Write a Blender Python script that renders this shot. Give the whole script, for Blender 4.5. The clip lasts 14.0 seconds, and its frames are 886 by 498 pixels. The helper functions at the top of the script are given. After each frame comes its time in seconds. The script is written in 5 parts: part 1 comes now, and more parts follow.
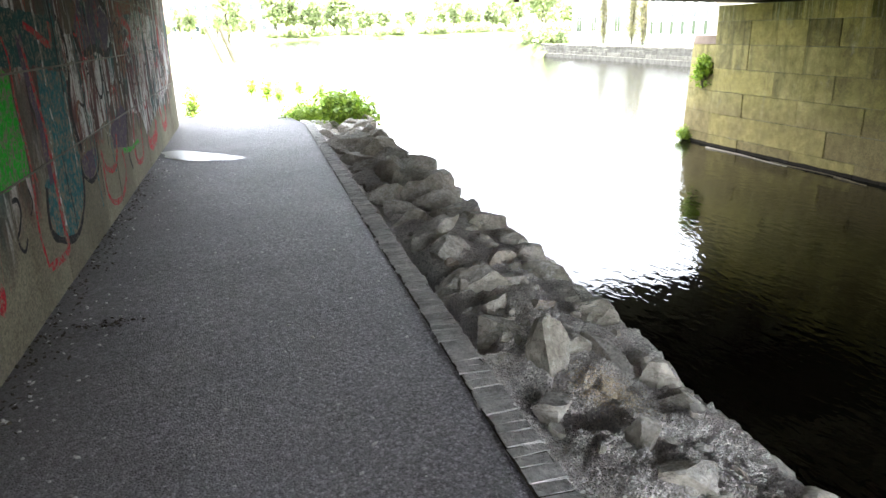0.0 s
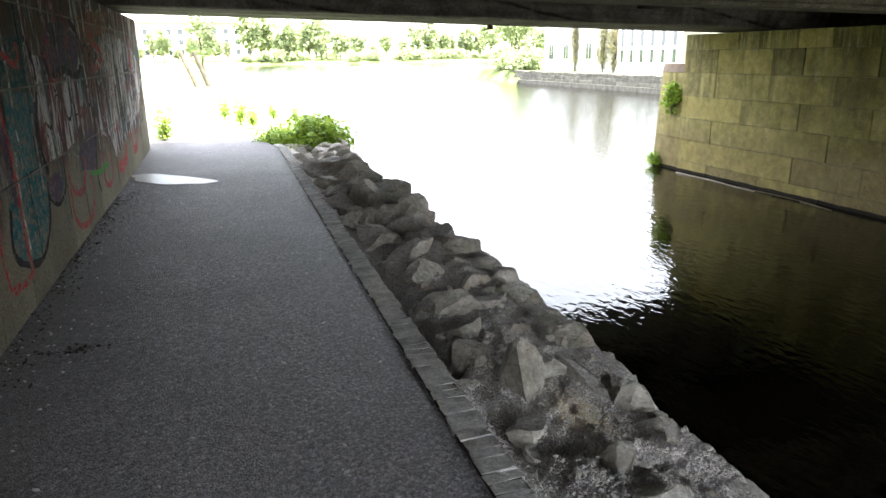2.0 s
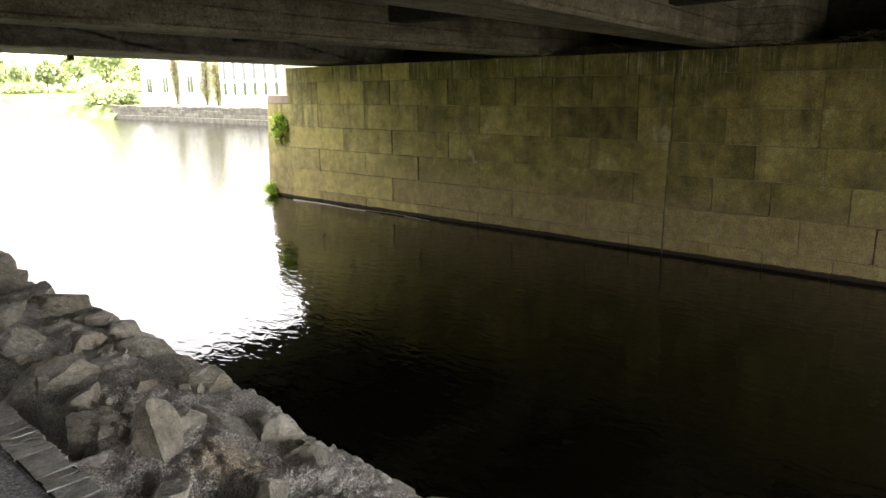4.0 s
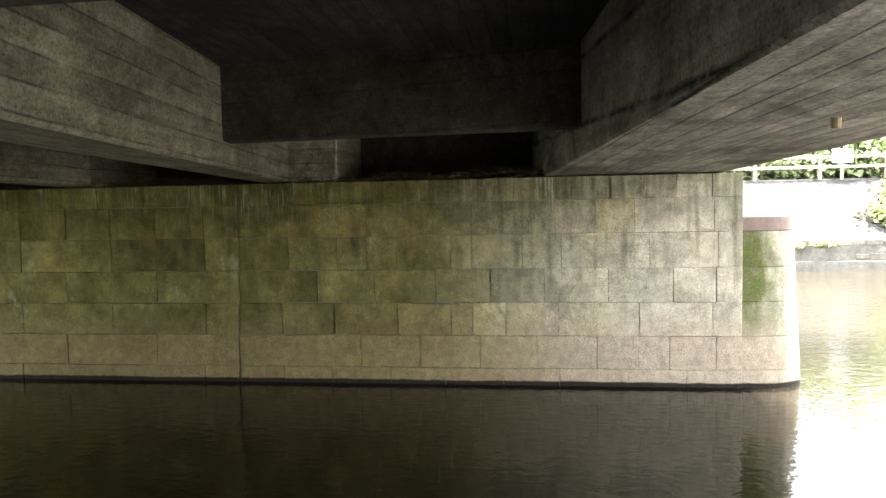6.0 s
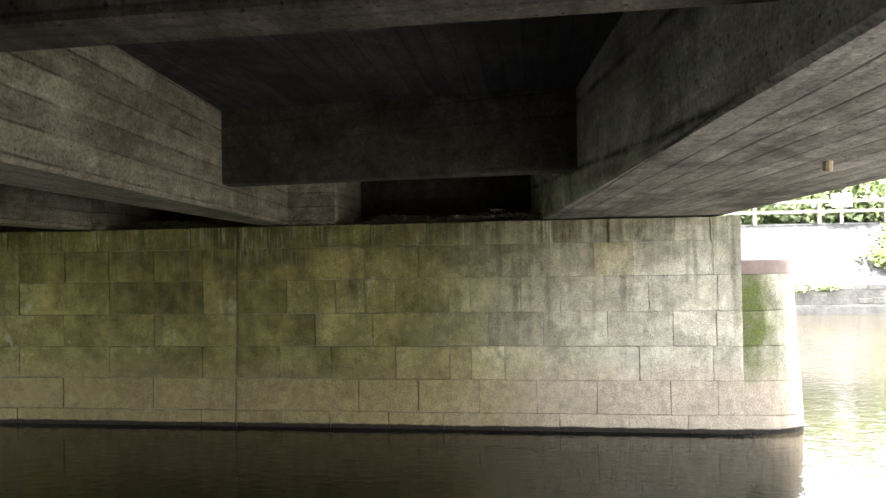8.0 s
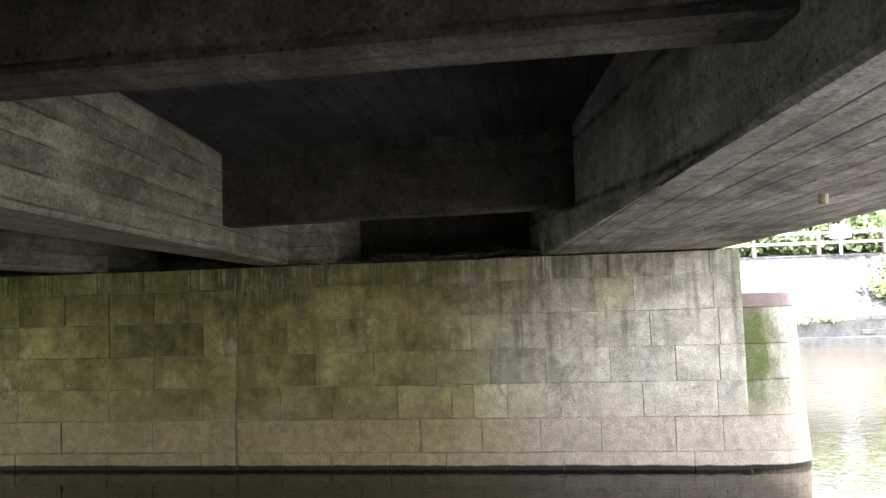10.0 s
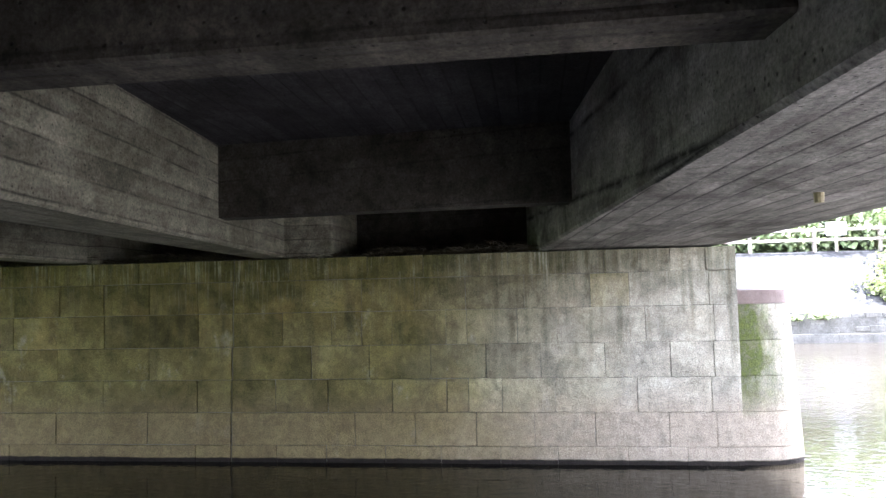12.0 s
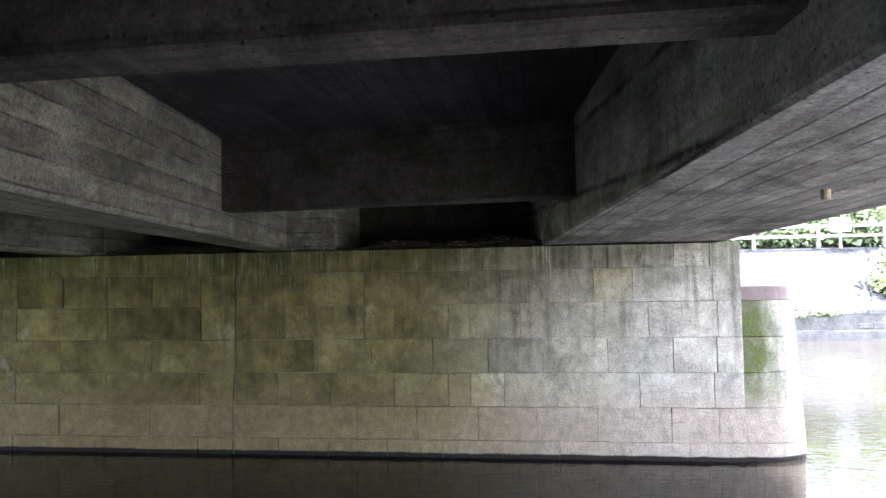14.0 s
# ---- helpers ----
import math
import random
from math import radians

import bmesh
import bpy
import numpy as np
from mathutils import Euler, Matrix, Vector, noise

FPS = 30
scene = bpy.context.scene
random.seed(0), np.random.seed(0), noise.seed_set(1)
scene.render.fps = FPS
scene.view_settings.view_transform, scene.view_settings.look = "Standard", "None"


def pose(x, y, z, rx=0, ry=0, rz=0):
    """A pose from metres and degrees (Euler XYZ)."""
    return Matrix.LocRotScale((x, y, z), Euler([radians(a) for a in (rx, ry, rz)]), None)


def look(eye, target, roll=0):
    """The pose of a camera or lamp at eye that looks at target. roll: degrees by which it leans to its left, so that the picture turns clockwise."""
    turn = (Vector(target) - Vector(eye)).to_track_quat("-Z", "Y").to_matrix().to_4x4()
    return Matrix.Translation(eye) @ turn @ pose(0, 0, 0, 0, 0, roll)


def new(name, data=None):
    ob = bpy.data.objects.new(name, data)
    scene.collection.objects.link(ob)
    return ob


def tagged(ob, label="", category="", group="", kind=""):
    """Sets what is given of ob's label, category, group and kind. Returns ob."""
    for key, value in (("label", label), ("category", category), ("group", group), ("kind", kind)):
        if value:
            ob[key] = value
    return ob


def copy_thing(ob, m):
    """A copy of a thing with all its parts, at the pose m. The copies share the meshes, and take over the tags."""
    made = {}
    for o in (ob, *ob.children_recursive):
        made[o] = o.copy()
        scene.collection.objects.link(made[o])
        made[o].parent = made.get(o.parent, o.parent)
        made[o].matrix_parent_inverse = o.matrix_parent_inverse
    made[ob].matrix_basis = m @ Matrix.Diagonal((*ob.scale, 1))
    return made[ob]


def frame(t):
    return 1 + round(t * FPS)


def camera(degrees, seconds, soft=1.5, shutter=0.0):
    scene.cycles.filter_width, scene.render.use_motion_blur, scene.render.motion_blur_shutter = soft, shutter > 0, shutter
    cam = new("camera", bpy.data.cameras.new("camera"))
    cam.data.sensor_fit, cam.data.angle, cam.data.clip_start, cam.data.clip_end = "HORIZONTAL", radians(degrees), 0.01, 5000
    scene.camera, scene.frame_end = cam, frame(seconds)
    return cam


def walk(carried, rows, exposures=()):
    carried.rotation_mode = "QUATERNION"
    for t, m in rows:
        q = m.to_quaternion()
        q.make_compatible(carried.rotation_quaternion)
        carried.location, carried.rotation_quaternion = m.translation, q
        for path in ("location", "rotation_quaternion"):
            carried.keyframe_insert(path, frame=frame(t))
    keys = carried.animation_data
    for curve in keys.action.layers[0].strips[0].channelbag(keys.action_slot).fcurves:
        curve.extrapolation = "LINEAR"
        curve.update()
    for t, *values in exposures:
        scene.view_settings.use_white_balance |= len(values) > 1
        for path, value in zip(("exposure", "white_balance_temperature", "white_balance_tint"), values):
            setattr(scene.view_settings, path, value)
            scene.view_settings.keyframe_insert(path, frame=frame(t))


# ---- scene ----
cam = camera(65.25, 14.0)

# seconds, eye in metres, then yaw to the left of +y, pitch up and roll, in degrees
PATH = [
    (0, 0, 0, 1.6, -14.84, -17.53, -1.38),
    (0.5, 0.004, 0.009, 1.597, -15.43, -17.46, -1.15),
    (1, 0.005, 0.012, 1.596, -15.49, -16.7, -1.22),
    (1.5, 0.009, 0.018, 1.595, -16.57, -16.14, -0.81),
    (2, 0.008, 0.017, 1.592, -17.08, -15.57, -0.8),
    (2.5, 0.009, 0.021, 1.591, -17.23, -15.12, -0.99),
    (2.7, 0.015, 0.025, 1.588, -17.47, -15.05, -0.98),
    (3, 0.031, 0.035, 1.582, -21.19, -15.27, -1.14),
    (3.2, 0.05, 0.043, 1.581, -25.82, -15.35, -1.04),
    (3.5, 0.055, 0.04, 1.582, -34.07, -15.02, -1.04),
    (3.6, 0.057, 0.039, 1.583, -36.93, -14.91, -1.02),
    (3.8, 0.061, 0.036, 1.584, -42.66, -14.22, -1.07),
    (4, 0.064, 0.041, 1.582, -48.01, -13.51, -1.07),
    (4.2, 0.072, 0.043, 1.582, -53.55, -12.6, -1.01),
    (4.7, 0.072, 0.015, 1.576, -65.6, -10.2, -1),
    (5.2, 0.068, -0.02, 1.568, -74.4, -7.6, -1),
    (5.7, 0.063, -0.05, 1.56, -80.2, -4.9, -1),
    (6.3, 0.058, -0.074, 1.554, -83.05, -2.66, -1.04),
    (6.5, 0.061, -0.083, 1.552, -82.99, -2.71, -0.9),
    (7, 0.056, -0.1, 1.547, -82.63, -2.67, -1.01),
    (7.5, 0.061, -0.11, 1.543, -82.56, -2.5, -0.93),
    (8, 0.066, -0.114, 1.54, -82.13, 0.3, -0.99),
    (8.5, 0.055, -0.117, 1.541, -81.89, 2.81, -1.39),
    (8.7, 0.055, -0.117, 1.542, -81.9, 3.3, -1.5),
    (9.5, 0.053, -0.118, 1.545, -82.1, 3.5, -1.8),
    (10.8, 0.05, -0.118, 1.551, -82.33, 3.12, -2),
    (11, 0.05, -0.118, 1.552, -82.34, 3.09, -2.01),
    (11.5, 0.055, -0.122, 1.557, -82.36, 3.02, -1.61),
    (12, 0.056, -0.123, 1.559, -82.46, 2.81, -1.38),
    (12.5, 0.06, -0.123, 1.562, -82.5, 2.58, -1.17),
    (13, 0.064, -0.121, 1.566, -82.36, 2.49, -1.02),
    (13.5, 0.065, -0.119, 1.568, -82.25, 2.45, -0.92),
    (14, 0.074, -0.116, 1.567, -82.22, 2.28, -0.97),
]


def aimed(x, y, z, yaw, pitch, roll):
    a, b = radians(yaw), radians(pitch)
    ahead = (-math.sin(a) * math.cos(b), math.cos(a) * math.cos(b), math.sin(b))
    return look((x, y, z), (x + ahead[0], y + ahead[1], z + ahead[2]), roll)


EXPOSURES = [(0.0, 3.75, 6350, 10), (1.0, 3.6, 6350, 10), (2.0, 3.2, 6400, 10), (3.0, 3.05, 6500, 10), (3.6, 3.15, 6900, 11), (4.2, 3.35, 7300, 12), (6.3, 4.05, 6450, 10), (8.0, 4.08, 6300, 12), (11.0, 4.08, 5700, 18), (14.0, 4.08, 5350, 20)]
walk(cam, [(r[0], aimed(*r[1:])) for r in PATH], EXPOSURES)

# ---------------------------------------------------------------- light
world = bpy.data.worlds.new("overcast_sky")
scene.world = world
world.use_nodes = True
wn = world.node_tree
sky = wn.nodes.new("ShaderNodeTexSky")
sky.sky_type = "NISHITA"
sky.sun_disc = False
sky.sun_elevation = radians(68)
sky.sun_rotation = radians(153)
sky.air_density = 1.0
sky.dust_density = 2.0
sky.ozone_density = 0.4
# a bright, thin, even cloud layer over the clear sky
cloud = wn.nodes.new("ShaderNodeMix")
cloud.data_type = "RGBA"
cloud.inputs[0].default_value = 0.7
cloud.inputs[7].default_value = (6.0, 6.05, 6.2, 1)
wn.links.new(sky.outputs[0], cloud.inputs[6])
wn.links.new(cloud.outputs[2], wn.nodes["Background"].inputs[0])
wn.nodes["Background"].inputs[1].default_value = 0.15

sun_data = bpy.data.lights.new("sun", "SUN")
sun_data.energy, sun_data.angle, sun_data.color = 5.0, radians(8), (1.0, 0.95, 0.88)
sun = new("sun", sun_data)
sun.matrix_world = look((3, -6, 26), (0, 0, 0))

# ---------------------------------------------------------------- materials


class Nodes:
    """A small helper round one node material."""

    def __init__(self, name):
        self.mat = bpy.data.materials.new(name)
        self.mat.use_nodes = True
        self.tree = self.mat.node_tree
        self.bsdf = self.tree.nodes["Principled BSDF"]
        self.pos = self.tree.nodes.new("ShaderNodeNewGeometry").outputs["Position"]

    def add(self, kind, **inputs):
        node = self.tree.nodes.new(kind)
        for key, value in inputs.items():
            self.put(node.inputs[key.replace("_", " ")], value)
        return node

    def put(self, socket, value):
        if isinstance(value, bpy.types.NodeSocket):
            self.tree.links.new(value, socket)
        else:
            socket.default_value = value

    def stretched(self, scale=(1, 1, 1), turn=(0, 0, 0)):
        node = self.add("ShaderNodeMapping", Vector=self.pos, Scale=scale, Rotation=turn)
        return node.outputs[0]

    def noise(self, scale, detail=6.0, rough=0.6, at=None, distort=0.0):
        return self.add("ShaderNodeTexNoise", Vector=at or self.pos, Scale=scale, Detail=detail, Roughness=rough, Distortion=distort).outputs[0]

    def cells(self, scale, at=None, feature="F1"):
        node = self.tree.nodes.new("ShaderNodeTexVoronoi")
        node.feature = feature
        self.put(node.inputs["Vector"], at or self.pos)
        node.inputs["Scale"].default_value = scale
        return node

    def ramp(self, value, *stops):
        node = self.add("ShaderNodeValToRGB", Fac=value)
        ramp = node.color_ramp
        while len(ramp.elements) < len(stops):
            ramp.elements.new(0.5)
        for element, (place, colour) in zip(ramp.elements, stops):
            element.position = place
            element.color = (*colour, 1) if isinstance(colour, tuple) else (colour, colour, colour, 1)
        return node.outputs[0]

    def mix(self, fac, a, b, how="MIX"):
        node = self.tree.nodes.new("ShaderNodeMix")
        node.data_type, node.blend_type = "RGBA", how
        for socket, value in ((node.inputs[0], fac), (node.inputs[6], a), (node.inputs[7], b)):
            if isinstance(value, tuple) and len(value) == 3:
                value = (*value, 1)
            self.put(socket, value)
        return node.outputs[2]

    def sums(self, how, a, b):
        node = self.tree.nodes.new("ShaderNodeMath")
        node.operation = how
        self.put(node.inputs[0], a), self.put(node.inputs[1], b)
        return node.outputs[0]

    def axis(self, letter):
        node = self.add("ShaderNodeSeparateXYZ", Vector=self.pos)
        return node.outputs["XYZ".index(letter)]

    def band(self, value, lo, hi):
        node = self.add("ShaderNodeMapRange", Value=value)
        node.inputs["From Min"].default_value, node.inputs["From Max"].default_value = lo, hi
        return node.outputs[0]

    def chance(self):
        return self.tree.nodes.new("ShaderNodeObjectInfo").outputs["Random"]

    def done(self, colour, rough=0.8, bump=None, strength=0.4, distance=0.01, metal=0.0, specular=0.5):
        self.put(self.bsdf.inputs["Base Color"], (*colour, 1) if isinstance(colour, tuple) and len(colour) == 3 else colour)
        self.put(self.bsdf.inputs["Roughness"], rough)
        self.bsdf.inputs["Metallic"].default_value = metal
        self.bsdf.inputs["Specular IOR Level"].default_value = specular
        if bump is not None:
            node = self.add("ShaderNodeBump", Height=bump, Strength=strength, Distance=distance)
            self.put(self.bsdf.inputs["Normal"], node.outputs[0])
        return self.mat


def plain(name, dark, light, scale=4.0, rough=0.8, grain=60.0, strength=0.4, distance=0.006, varied=0.25, specular=0.4, metal=0.0):
    """A surface of two tones with grain, relief and a tone of its own for each piece."""
    n = Nodes(name)
    colour = n.mix(n.ramp(n.noise(scale), (0.3, 0.0), (0.7, 1.0)), dark, light)
    colour = n.mix(0.5, colour, n.ramp(n.noise(grain, 3), (0.3, 0.55), (0.7, 1.3)), "MULTIPLY")
    colour = n.mix(1.0, colour, n.ramp(n.chance(), (0.0, 1 - varied), (1.0, 1 + varied)), "MULTIPLY")
    return n.done(colour, rough, n.noise(grain, 5), strength, distance, metal, specular)


def make_asphalt():
    n = Nodes("asphalt")
    big = n.ramp(n.noise(0.9, 5), (0.35, (0.155, 0.145, 0.154)), (0.7, (0.205, 0.193, 0.203)))
    stones = n.cells(105)
    colour = n.mix(0.85, big, n.ramp(stones.outputs["Color"], (0.1, 0.45), (0.6, 1.0), (1.0, 2.0)), "MULTIPLY")
    colour = n.mix(0.85, colour, n.ramp(n.noise(42, 6, 0.85), (0.38, 0.35), (0.62, 1.65)), "MULTIPLY")
    crumbs = n.ramp(n.noise(33, 2), (0.72, 0.0), (0.75, 1.0))
    colour = n.mix(n.sums("MULTIPLY", crumbs, 0.45), colour, (0.28, 0.27, 0.26))
    dust = n.ramp(n.noise(5.3, 6), (0.52, 0.0), (0.75, 0.3))
    colour = n.mix(dust, colour, (0.19, 0.182, 0.17))
    # soil by the wall, spread wider to hold the weaker light there
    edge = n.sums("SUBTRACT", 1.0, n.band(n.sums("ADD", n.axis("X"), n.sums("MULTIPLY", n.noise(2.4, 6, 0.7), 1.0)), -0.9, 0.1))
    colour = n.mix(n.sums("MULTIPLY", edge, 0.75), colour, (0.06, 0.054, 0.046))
    height = n.mix(0.5, n.ramp(stones.outputs["Distance"], (0.0, 1.0), (0.7, 0.0)), n.noise(120, 3))
    rough = n.ramp(n.noise(30, 4), (0.35, 0.58), (0.7, 0.76))
    return n.done(colour, rough, height, 1.0, 0.012, specular=0.32)


def make_sandstone(name="sandstone", mossy=False):
    """Ashlar of a river pier: olive and buff, silty near the water, paler at its lit ends, green and dark streaks below
    the top.
    """
    n = Nodes(name)
    own = n.add("ShaderNodeCombineXYZ", X=n.sums("MULTIPLY", n.chance(), 37.0), Y=n.sums("MULTIPLY", n.chance(), 91.0))
    shifted = n.add("ShaderNodeVectorMath")
    n.put(shifted.inputs[0], n.pos), n.put(shifted.inputs[1], own.outputs[0])
    shifted = shifted.outputs[0]
    tone = n.ramp(n.noise(0.9, 6, 0.65, at=shifted), (0.3, (0.076, 0.064, 0.021)), (0.5, (0.143, 0.123, 0.044)), (0.72, (0.225, 0.196, 0.088)))
    own_tone = n.add("ShaderNodeSeparateColor", Color=n.tree.nodes.new("ShaderNodeObjectInfo").outputs["Color"])
    colour = n.mix(1.0, tone, n.ramp(n.chance(), (0.0, 0.9), (1.0, 1.1)), "MULTIPLY")
    yellow = n.ramp(n.noise(1.3, 3), (0.56, 0.0), (0.66, 0.5))
    colour = n.mix(yellow, colour, (0.21, 0.165, 0.06))
    # rain-washed pale stone downstream, lightened further for daylight through that opening
    washed_lit = n.sums("SUBTRACT", 1.0, n.band(n.sums("ADD", n.axis("Y"), n.sums("MULTIPLY", n.noise(0.7, 4), 3.0)), 0.3, 3.2))
    colour = n.mix(n.sums("MULTIPLY", washed_lit, 0.75), colour, n.mix(n.noise(1.8, 5), (0.19, 0.171, 0.132), (0.375, 0.348, 0.288)))
    own_stain = n.ramp(n.noise(1.7, 5, 0.6, at=shifted, distort=0.4), (0.36, 0.66), (0.5, 1.1), (0.66, 1.4))
    colour = n.mix(0.65, colour, own_stain, "MULTIPLY")
    # buff far end of the pier, made paler for the sky light on it
    upstream_lit = n.band(n.sums("ADD", n.axis("Y"), n.sums("MULTIPLY", n.noise(0.9, 4), 2.0)), 9.6, 13.6)
    colour = n.mix(n.sums("MULTIPLY", upstream_lit, 0.7), colour, n.mix(n.noise(2.2, 5), (0.16, 0.13, 0.045), (0.40, 0.34, 0.17)))
    soot = n.ramp(n.noise(1.3, 7, 0.7, at=shifted, distort=0.6), (0.54, 0.0), (0.66, 0.5))
    colour = n.mix(soot, colour, (0.045, 0.043, 0.026))
    pale = n.ramp(n.noise(1.6, 6, 0.7, at=n.stretched((1, 1.2, 0.7))), (0.6, 0.0), (0.72, 0.6))
    colour = n.mix(pale, colour, (0.33, 0.31, 0.265))
    z = n.axis("Z")
    silt_or_sun = n.sums("SUBTRACT", z, n.sums("MULTIPLY", n.noise(1.5, 4), 0.35))
    colour = n.mix(n.sums("MULTIPLY", n.sums("SUBTRACT", 1.0, n.band(silt_or_sun, -0.52, -0.1)), 0.8), colour, n.mix(washed_lit, n.mix(n.noise(1.0, 3), (0.125, 0.096, 0.044), (0.19, 0.15, 0.078)), n.mix(n.noise(2.0, 5, at=n.stretched((1, 0.5, 4))), (0.235, 0.19, 0.134), (0.315, 0.263, 0.195))))
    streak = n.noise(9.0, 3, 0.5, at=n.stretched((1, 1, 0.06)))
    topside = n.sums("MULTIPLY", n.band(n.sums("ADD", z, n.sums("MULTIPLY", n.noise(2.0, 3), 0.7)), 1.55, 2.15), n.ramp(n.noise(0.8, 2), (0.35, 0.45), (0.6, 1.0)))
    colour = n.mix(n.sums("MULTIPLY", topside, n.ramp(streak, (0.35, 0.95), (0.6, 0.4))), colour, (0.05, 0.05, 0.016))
    runs = n.sums("MULTIPLY", n.ramp(n.noise(5.0, 4, 0.6, at=n.stretched((1, 1, 0.1))), (0.52, 0.0), (0.66, 0.5)), n.band(z, -0.3, 0.9))
    colour = n.mix(runs, colour, (0.06, 0.056, 0.03))
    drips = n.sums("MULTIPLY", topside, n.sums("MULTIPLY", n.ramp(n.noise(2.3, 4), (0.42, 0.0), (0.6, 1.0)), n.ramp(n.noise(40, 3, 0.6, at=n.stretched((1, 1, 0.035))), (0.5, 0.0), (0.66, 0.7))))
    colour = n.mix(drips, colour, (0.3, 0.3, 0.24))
    colour = n.mix(n.sums("MULTIPLY", own_tone.outputs[1], n.ramp(n.noise(3.0, 4), (0.35, 0.3), (0.6, 0.8))), colour, (0.27, 0.225, 0.085))
    strength = n.sums("ADD", n.sums("MULTIPLY", n.sums("SUBTRACT", n.sums("MULTIPLY", own_tone.outputs[0], 2.0), 1.0), n.ramp(n.noise(1.6, 5, 0.65, at=shifted), (0.3, 0.35), (0.6, 1.0))), 1.0)
    colour = n.mix(1.0, colour, n.add("ShaderNodeCombineColor", Red=strength, Green=strength, Blue=strength).outputs[0], "MULTIPLY")
    foot = n.sums("SUBTRACT", z, n.sums("MULTIPLY", n.noise(3.0, 4), 0.05))
    if mossy:
        corner = n.band(n.sums("ADD", n.axis("Y"), n.sums("MULTIPLY", n.sums("SUBTRACT", n.noise(2.2, 5, 0.7, at=n.stretched((1, 1, 0.6))), 0.5), 1.2)), -3.38, -3.05)
        moss = n.sums("MULTIPLY", n.sums("MULTIPLY", corner, n.ramp(n.noise(7, 6, 0.75), (0.3, 0.4), (0.52, 0.92))), n.sums("MULTIPLY", n.band(n.sums("MULTIPLY", n.axis("Y"), -1.0), 1.0, 2.0), n.band(n.sums("ADD", z, n.sums("MULTIPLY", n.noise(2.0, 4), 0.8)), 0.0, 0.5)))
        colour = n.mix(moss, colour, n.mix(n.noise(14, 4), (0.022, 0.036, 0.006), (0.085, 0.10, 0.016)))
    colour = n.mix(n.sums("SUBTRACT", 1.0, n.band(foot, -0.955, -0.935)), colour, (0.016, 0.013, 0.010))
    colour = n.mix(0.75, colour, n.ramp(n.noise(64, 6, 0.85), (0.36, 0.4), (0.64, 1.65)), "MULTIPLY")
    pocks = n.ramp(n.cells(30, n.stretched((1, 1, 1.4))).outputs["Distance"], (0.06, 0.25), (0.16, 1.0))
    colour = n.mix(n.ramp(n.noise(2.0, 4), (0.4, 0.15), (0.6, 0.75)), colour, pocks, "MULTIPLY")
    colour = n.mix(0.6, colour, n.ramp(n.noise(7, 6, 0.7), (0.3, 0.55), (0.7, 1.4)), "MULTIPLY")
    height = n.mix(0.35, n.noise(6, 6, 0.65), n.noise(40, 4, 0.65))
    return n.done(colour, 0.92, height, 1.0, 0.035, specular=0.12)


def make_concrete(name, dark, light, across, board=0.14, stain=0.5, seams=0.8):
    """Board-marked concrete; across: the weights of x, y and z that count the boards."""
    n = Nodes(name)
    colour = n.mix(n.ramp(n.noise(1.4, 6, 0.65), (0.3, 0.0), (0.7, 1.0)), dark, light)
    count = n.add("ShaderNodeVectorMath", Vector=n.pos)
    count.operation = "DOT_PRODUCT"
    count.inputs[1].default_value = across
    count = n.sums("ADD", n.sums("DIVIDE", count.outputs["Value"], board), n.sums("MULTIPLY", n.noise(0.8, 4), 0.18))
    part_of = n.sums("FRACT", count, 0.0)
    each = n.add("ShaderNodeTexWhiteNoise")
    each.noise_dimensions = "1D"
    n.put(each.inputs["W"], n.sums("FLOOR", count, 0.0))
    colour = n.mix(0.8, colour, n.ramp(each.outputs["Value"], (0.0, 0.72), (1.0, 1.2)), "MULTIPLY")
    seam = n.ramp(part_of, (0.0, 1.0), (0.07, 0.0), (0.93, 0.0), (1.0, 1.0))
    broken = n.ramp(n.noise(2.1, 5, 0.7), (0.38, 0.15), (0.55, 1.0))
    seam = n.sums("MULTIPLY", seam, broken)
    grain = n.noise(9.0, 4, 0.6, at=n.stretched((0.08, 1.0, 1.0)))
    colour = n.mix(0.55, colour, n.ramp(grain, (0.34, 0.5), (0.66, 1.5)), "MULTIPLY")
    damp = n.ramp(n.noise(0.9, 6, 0.7, distort=0.8), (0.5, 0.0), (0.66, stain))
    colour = n.mix(damp, colour, (dark[0] * 0.35, dark[1] * 0.36, dark[2] * 0.3))
    lime = n.ramp(n.noise(2.6, 6, 0.75), (0.6, 0.0), (0.72, 0.5))
    colour = n.mix(lime, colour, (light[0] * 1.5, light[1] * 1.5, light[2] * 1.5))
    colour = n.mix(n.sums("MULTIPLY", seam, seams), colour, (0.012, 0.011, 0.009))
    pits = n.ramp(n.cells(16).outputs["Distance"], (0.08, 0.1), (0.17, 1.0))
    colour = n.mix(0.7, colour, pits, "MULTIPLY")
    colour = n.mix(0.8, colour, n.ramp(n.noise(42, 5, 0.75), (0.3, 0.35), (0.7, 1.6)), "MULTIPLY")
    colour = n.mix(0.6, colour, n.ramp(n.noise(8, 6, 0.7), (0.3, 0.55), (0.7, 1.4)), "MULTIPLY")
    height = n.mix(0.5, n.mix(0.5, n.sums("SUBTRACT", 1.0, seam), n.noise(40, 5)), pits)
    return n.done(colour, 0.92, height, 0.9, 0.02, specular=0.15)


